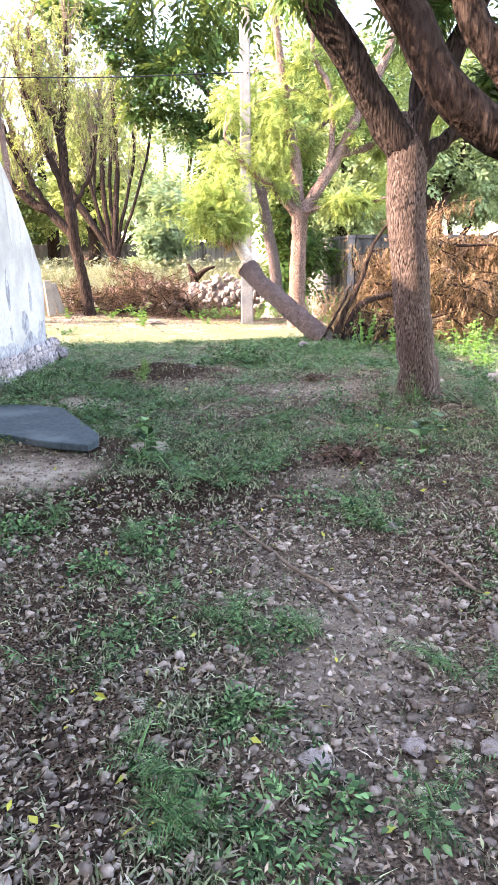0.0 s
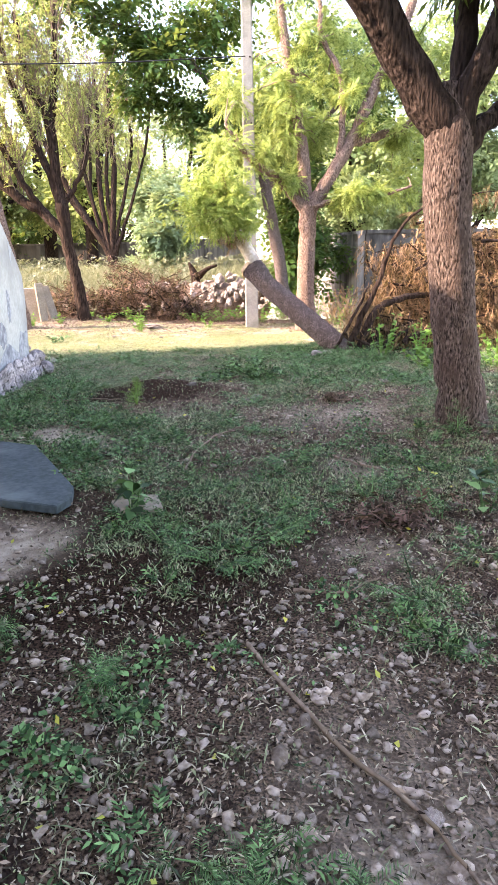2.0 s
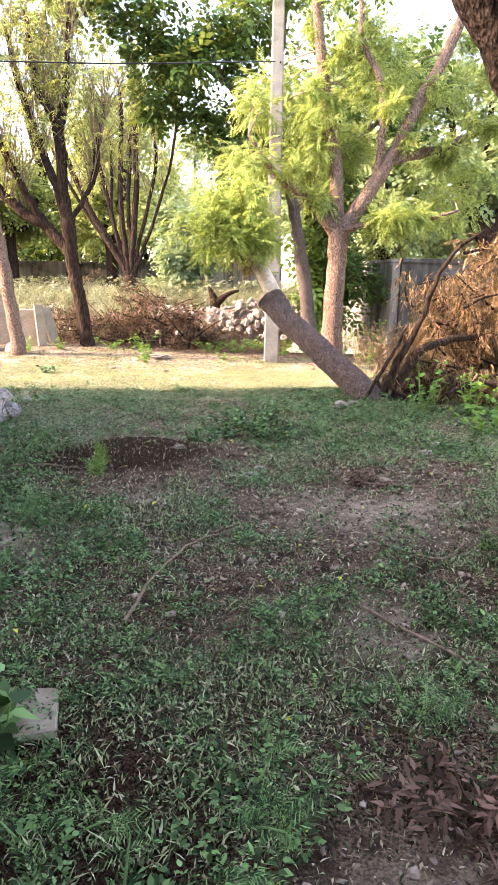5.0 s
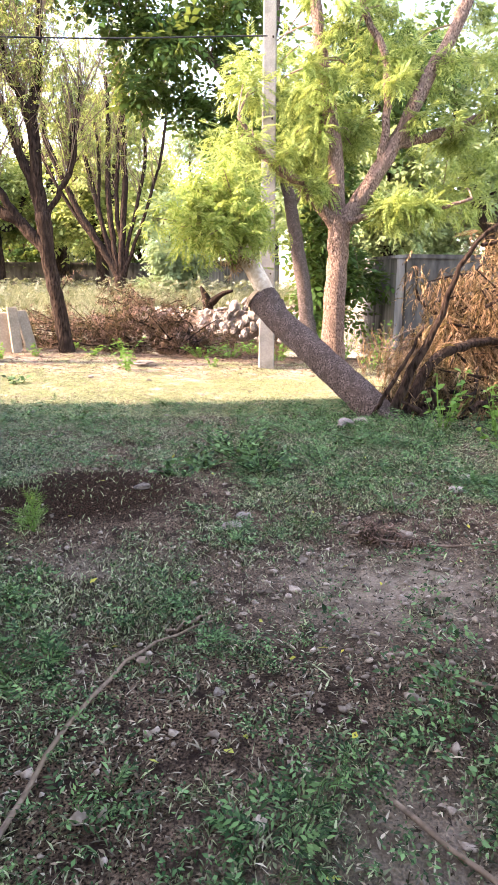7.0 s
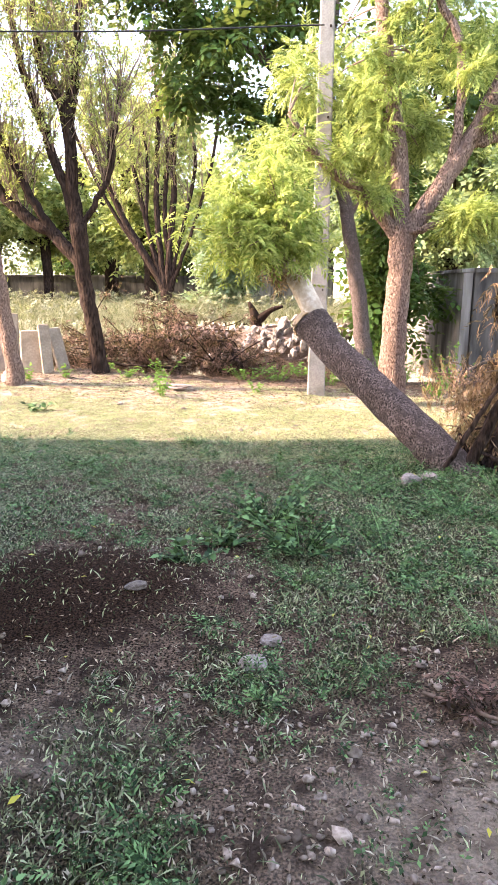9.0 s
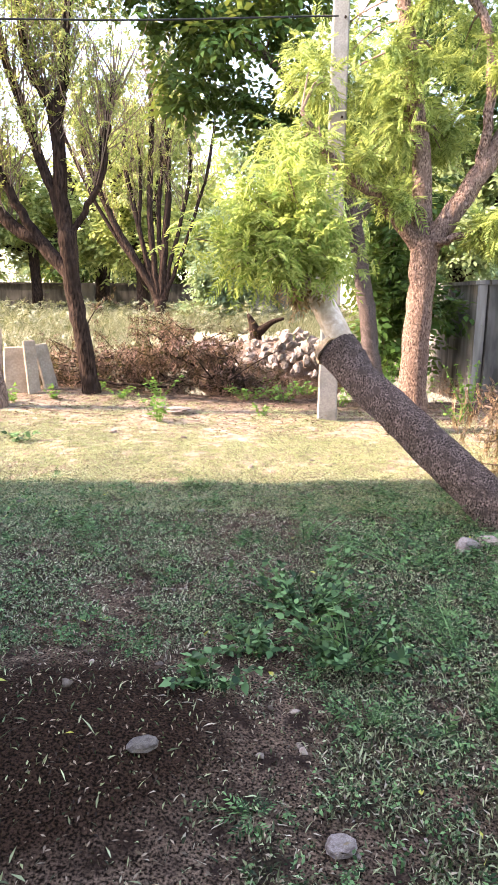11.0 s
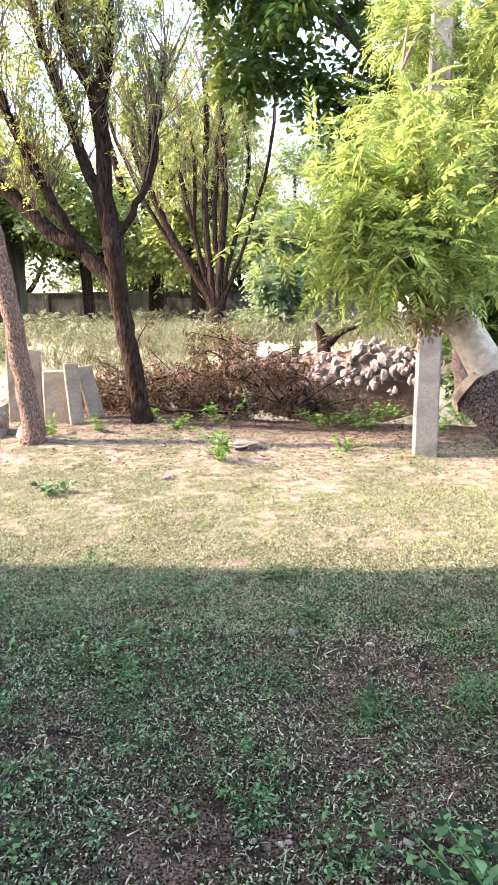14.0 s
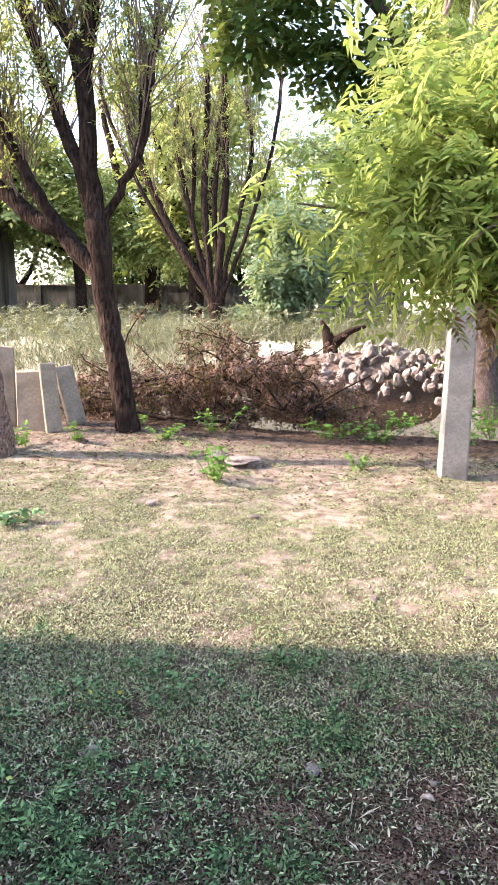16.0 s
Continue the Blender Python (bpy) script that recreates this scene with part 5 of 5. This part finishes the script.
# short leafy turf before the sunlit strip
x, y = in_view(330000, 7.2, 15.0)
k = RNG.random(len(x)) < smooth(cover(x, y), 0.25, 0.9) * smooth(y, 7.2, 8.6) * (1 - 0.5 * smooth(y, 11, 12.5))
k &= RNG.random(len(x)) > 0.95 * bell(x, y, -0.6, 7.6, 0.7, 0.55)
x, y = x[k], y[k]
at = np.stack([x, y, land(x, y) + RNG.uniform(0.004, 0.026, len(x))], -1)
ob = link("leafy_turf", scatter("leafy_turf", at, RNG.normal(0, 1, (len(x), 3)) * (1, 1, 0.3) + (0, 0, 0.2), RNG.uniform(0.010, 0.026, len(x)), leaf_template(0, 0.26, 0.1, size=1.0)), GRASS)
tagged(ob, "short trodden turf of small leaves and grass", "grass", kind="stuff")
# low tufts
cx, cy = in_view(900, 0.9, 11.2, 0.9)
k = cover(cx, cy) > 0.62
cx, cy = cx[k], cy[k]
m = 20
x, y = np.repeat(cx, m), np.repeat(cy, m)
rad = np.repeat(RNG.uniform(0.03, 0.14, len(cx)), m)
a, q = RNG.uniform(0, 6.28, len(x)), RNG.random(len(x)) ** 0.6
x, y = x + np.cos(a) * rad * q, y + np.sin(a) * rad * q
at = np.stack([x, y, land(x, y) + rad * 0.6 * (1 - q) + 0.006], -1)
d = np.stack([np.cos(a) * (0.3 + q), np.sin(a) * (0.3 + q), 0.6 - 0.3 * q], -1) + RNG.normal(0, 0.35, (len(x), 3))
ob = link("weed_tufts", scatter("weed_tufts", at, d, RNG.uniform(0.035, 0.085, len(x)), leaf_template(4, 0.16, 0.2, size=0.45)), WEED)
tagged(ob, "small dark green feathery weed tufts", "weeds", kind="stuff")
# leafy patches: along the plinth, on the mound and in drifts between
cx, cy = in_view(5200, 1.0, 11.0, 0.9)
drift = 0.9 * bell(cx, cy, -1.7, 7.0, 0.7, 2.2) + 0.8 * bell(cx, cy, 1.9, 9.2, 1.5, 1.0) + 0.5 * bell(cx, cy, 0.1, 3.9, 0.6, 0.4) + 0.45 * bell(cx, cy, -0.9, 3.0, 0.45, 0.35) + 0.5 * bell(cx, cy, 0.6, 8.6, 0.7, 0.6) + 0.5 * bell(cx, cy, -0.7, 5.8, 0.6, 0.5)
drift = drift + 1.7 * (fbm(cx + 11, cy, 1.5) - 0.55) - 1.2 * bell(cx, cy, -0.7, 7.5, 0.7, 0.5)
k = RNG.random(len(cx)) < np.clip(drift, 0, 0.9)
cx, cy = cx[k], cy[k]
m = 42
x, y = np.repeat(cx, m), np.repeat(cy, m)
rad = np.repeat(RNG.uniform(0.04, 0.13, len(cx)), m)
a, q = RNG.uniform(0, 6.28, len(x)), RNG.random(len(x)) ** 0.6
x, y = x + np.cos(a) * rad * q, y + np.sin(a) * rad * q
at = np.stack([x, y, land(x, y) + rad * 1.1 * (1 - 0.8 * q) * RNG.uniform(0.4, 1, len(x)) + 0.008], -1)
d = np.stack([np.cos(a) * (0.3 + q), np.sin(a) * (0.3 + q), 0.25 + 0 * q], -1) + RNG.normal(0, 0.4, (len(x), 3))
ob = link("leafy_weeds", scatter("leafy_weeds", at, d, RNG.uniform(0.012, 0.032, len(x)), OVATE), WEED)
tagged(ob, "drifts of small round-leaved green weeds in the shade", "weeds", kind="stuff")
# litter
for count, mat, nm, lab, sz in ((140000, LITTER, "leaf_litter", "dry brown fallen leaves and chips on the soil", (0.010, 0.038)), (900, YELLOW, "fallen_leaves", "yellow fallen leaves scattered on the ground", (0.03, 0.06))):
    x, y = in_view(count, 0.7, 12.0, 1.0, 0.5)
    k = (RNG.random(len(x)) > smooth(cover(x, y), 0.3, 1.1) * 0.6) | (count < 1000)
    k &= RNG.random(len(x)) < 1.1 - 0.07 * y - 0.45 * bell(x, y, -0.3, 3.8, 1.3, 1.0)
    x, y = x[k], y[k]
    at = np.stack([x, y, land(x, y) + 0.014 + 0.012 * RNG.random(len(x))], -1)
    d = RNG.normal(0, 1, (len(x), 3)) * (1, 1, 0.35)
    ob = link(nm, scatter(nm, at, d, RNG.uniform(*sz, len(x)), leaf_template(0, 0.17 if count > 1000 else 0.26, 0.1, size=1.0), 1.5), mat)
    tagged(ob, lab, "fallen leaves", kind="stuff")
# litter under the trees beyond the sunlit strip
x = RNG.uniform(-12, 4.5, 120000)
y = RNG.uniform(13.6, 21.5, 120000)
k = RNG.random(120000) < 0.25 + 0.6 * fbm(x, y, 0.9) * smooth(y, 13.4, 15.5)
x, y = x[k], y[k]
at = np.stack([x, y, land(x, y) + 0.012 + 0.02 * RNG.random(len(x))], -1)
ob = link("leaf_carpet", scatter("leaf_carpet", at, RNG.normal(0, 1, (len(x), 3)) * (1, 1, 0.4), RNG.uniform(0.02, 0.07, len(x)), leaf_template(0, 0.2, 0.1, size=1.0), 1.5), DEADB)
tagged(ob, "brown fallen leaves covering the soil under the trees", "fallen leaves", kind="stuff")
# pebbles
bm = bmesh.new()
bmesh.ops.create_icosphere(bm, subdivisions=1, radius=0.5)
pv = np.array([v.co[:] for v in bm.verts])
pf = np.array([[v.index for v in f.verts] for f in bm.faces])
bm.free()
x, y = in_view(30000, 0.7, 10.5, 0.8, 0.0)
k = RNG.random(len(x)) < np.clip(1.15 - cover(x, y) - 0.05 * y + 0.6 * bell(x, y, 0.6, 2.2, 0.6, 1.3) + 0.3 * bell(x, y, 1.1, 6.3, 0.6, 0.6) - 1.2 * bell(x, y, -0.6, 7.6, 0.8, 0.6) - 0.55 * bell(x, y, 0.1, 3.8, 1.4, 1.1), 0.0, 1)
x, y = x[k], y[k]
n = len(x)
s = 0.011 + 0.016 * RNG.random(n) ** 2.5 + 0.022 * (RNG.random(n) < 0.02)
jit = pv[None] * (1 + 0.35 * RNG.normal(0, 1, (n, len(pv), 1))) * (RNG.uniform(0.7, 1.3, (n, 1, 3)) * (1, 1, 0.6)) * s[:, None, None] * 1.3
v = jit + np.stack([x, y, land(x, y) + s * 0.25], -1)[:, None]
f = (pf[None] + np.arange(n)[:, None, None] * len(pv)).reshape(-1, 3)
ob = link("pebbles", fast_mesh("pebbles", v.reshape(-1, 3), f), PEBBLE)
tagged(ob, "small pale pebbles and stone chips strewn over the soil", "pebbles", kind="stuff")

# ---- plinth stones, last ----
PL = [rock_mesh("plinth_stone", s + 60, 8, 2, 1.0) for s in range(6)]
for me in PL:
    me.materials.append(MASON)
y0 = 4.6
rnd = random.Random(12)
for row, (zc, hh) in enumerate(((0.06, 0.15), (0.20, 0.15))):
    y = y0
    while y < 9.05:
        w = rnd.uniform(0.14, 0.30)
        ob = new("stone", PL[rnd.randrange(6)])
        ob.parent = house
        ob.matrix_parent_inverse = house.matrix_basis.inverted()
        ob.matrix_basis = pose(HX + 0.065 + 0.03 * (row == 0), y + w / 2, zc + rnd.uniform(-0.015, 0.015), rnd.uniform(-15, 15), 0, 0) @ Matrix.Diagonal((0.10, w * 1.4, hh * 1.55, 1))
        y += w
for x, y, z, s in ((-2.24, 9.08, 0.24, 0.24), (-2.16, 9.1, 0.08, 0.28), (-2.36, 9.1, 0.35, 0.18)):
    ob = new("stone", PL[rnd.randrange(6)])
    ob.parent = house
    ob.matrix_parent_inverse = house.matrix_basis.inverted()
    ob.matrix_basis = pose(x, y, z, 0, 0, rnd.uniform(0, 90)) @ Matrix.Diagonal((s, s, s * 0.8, 1))
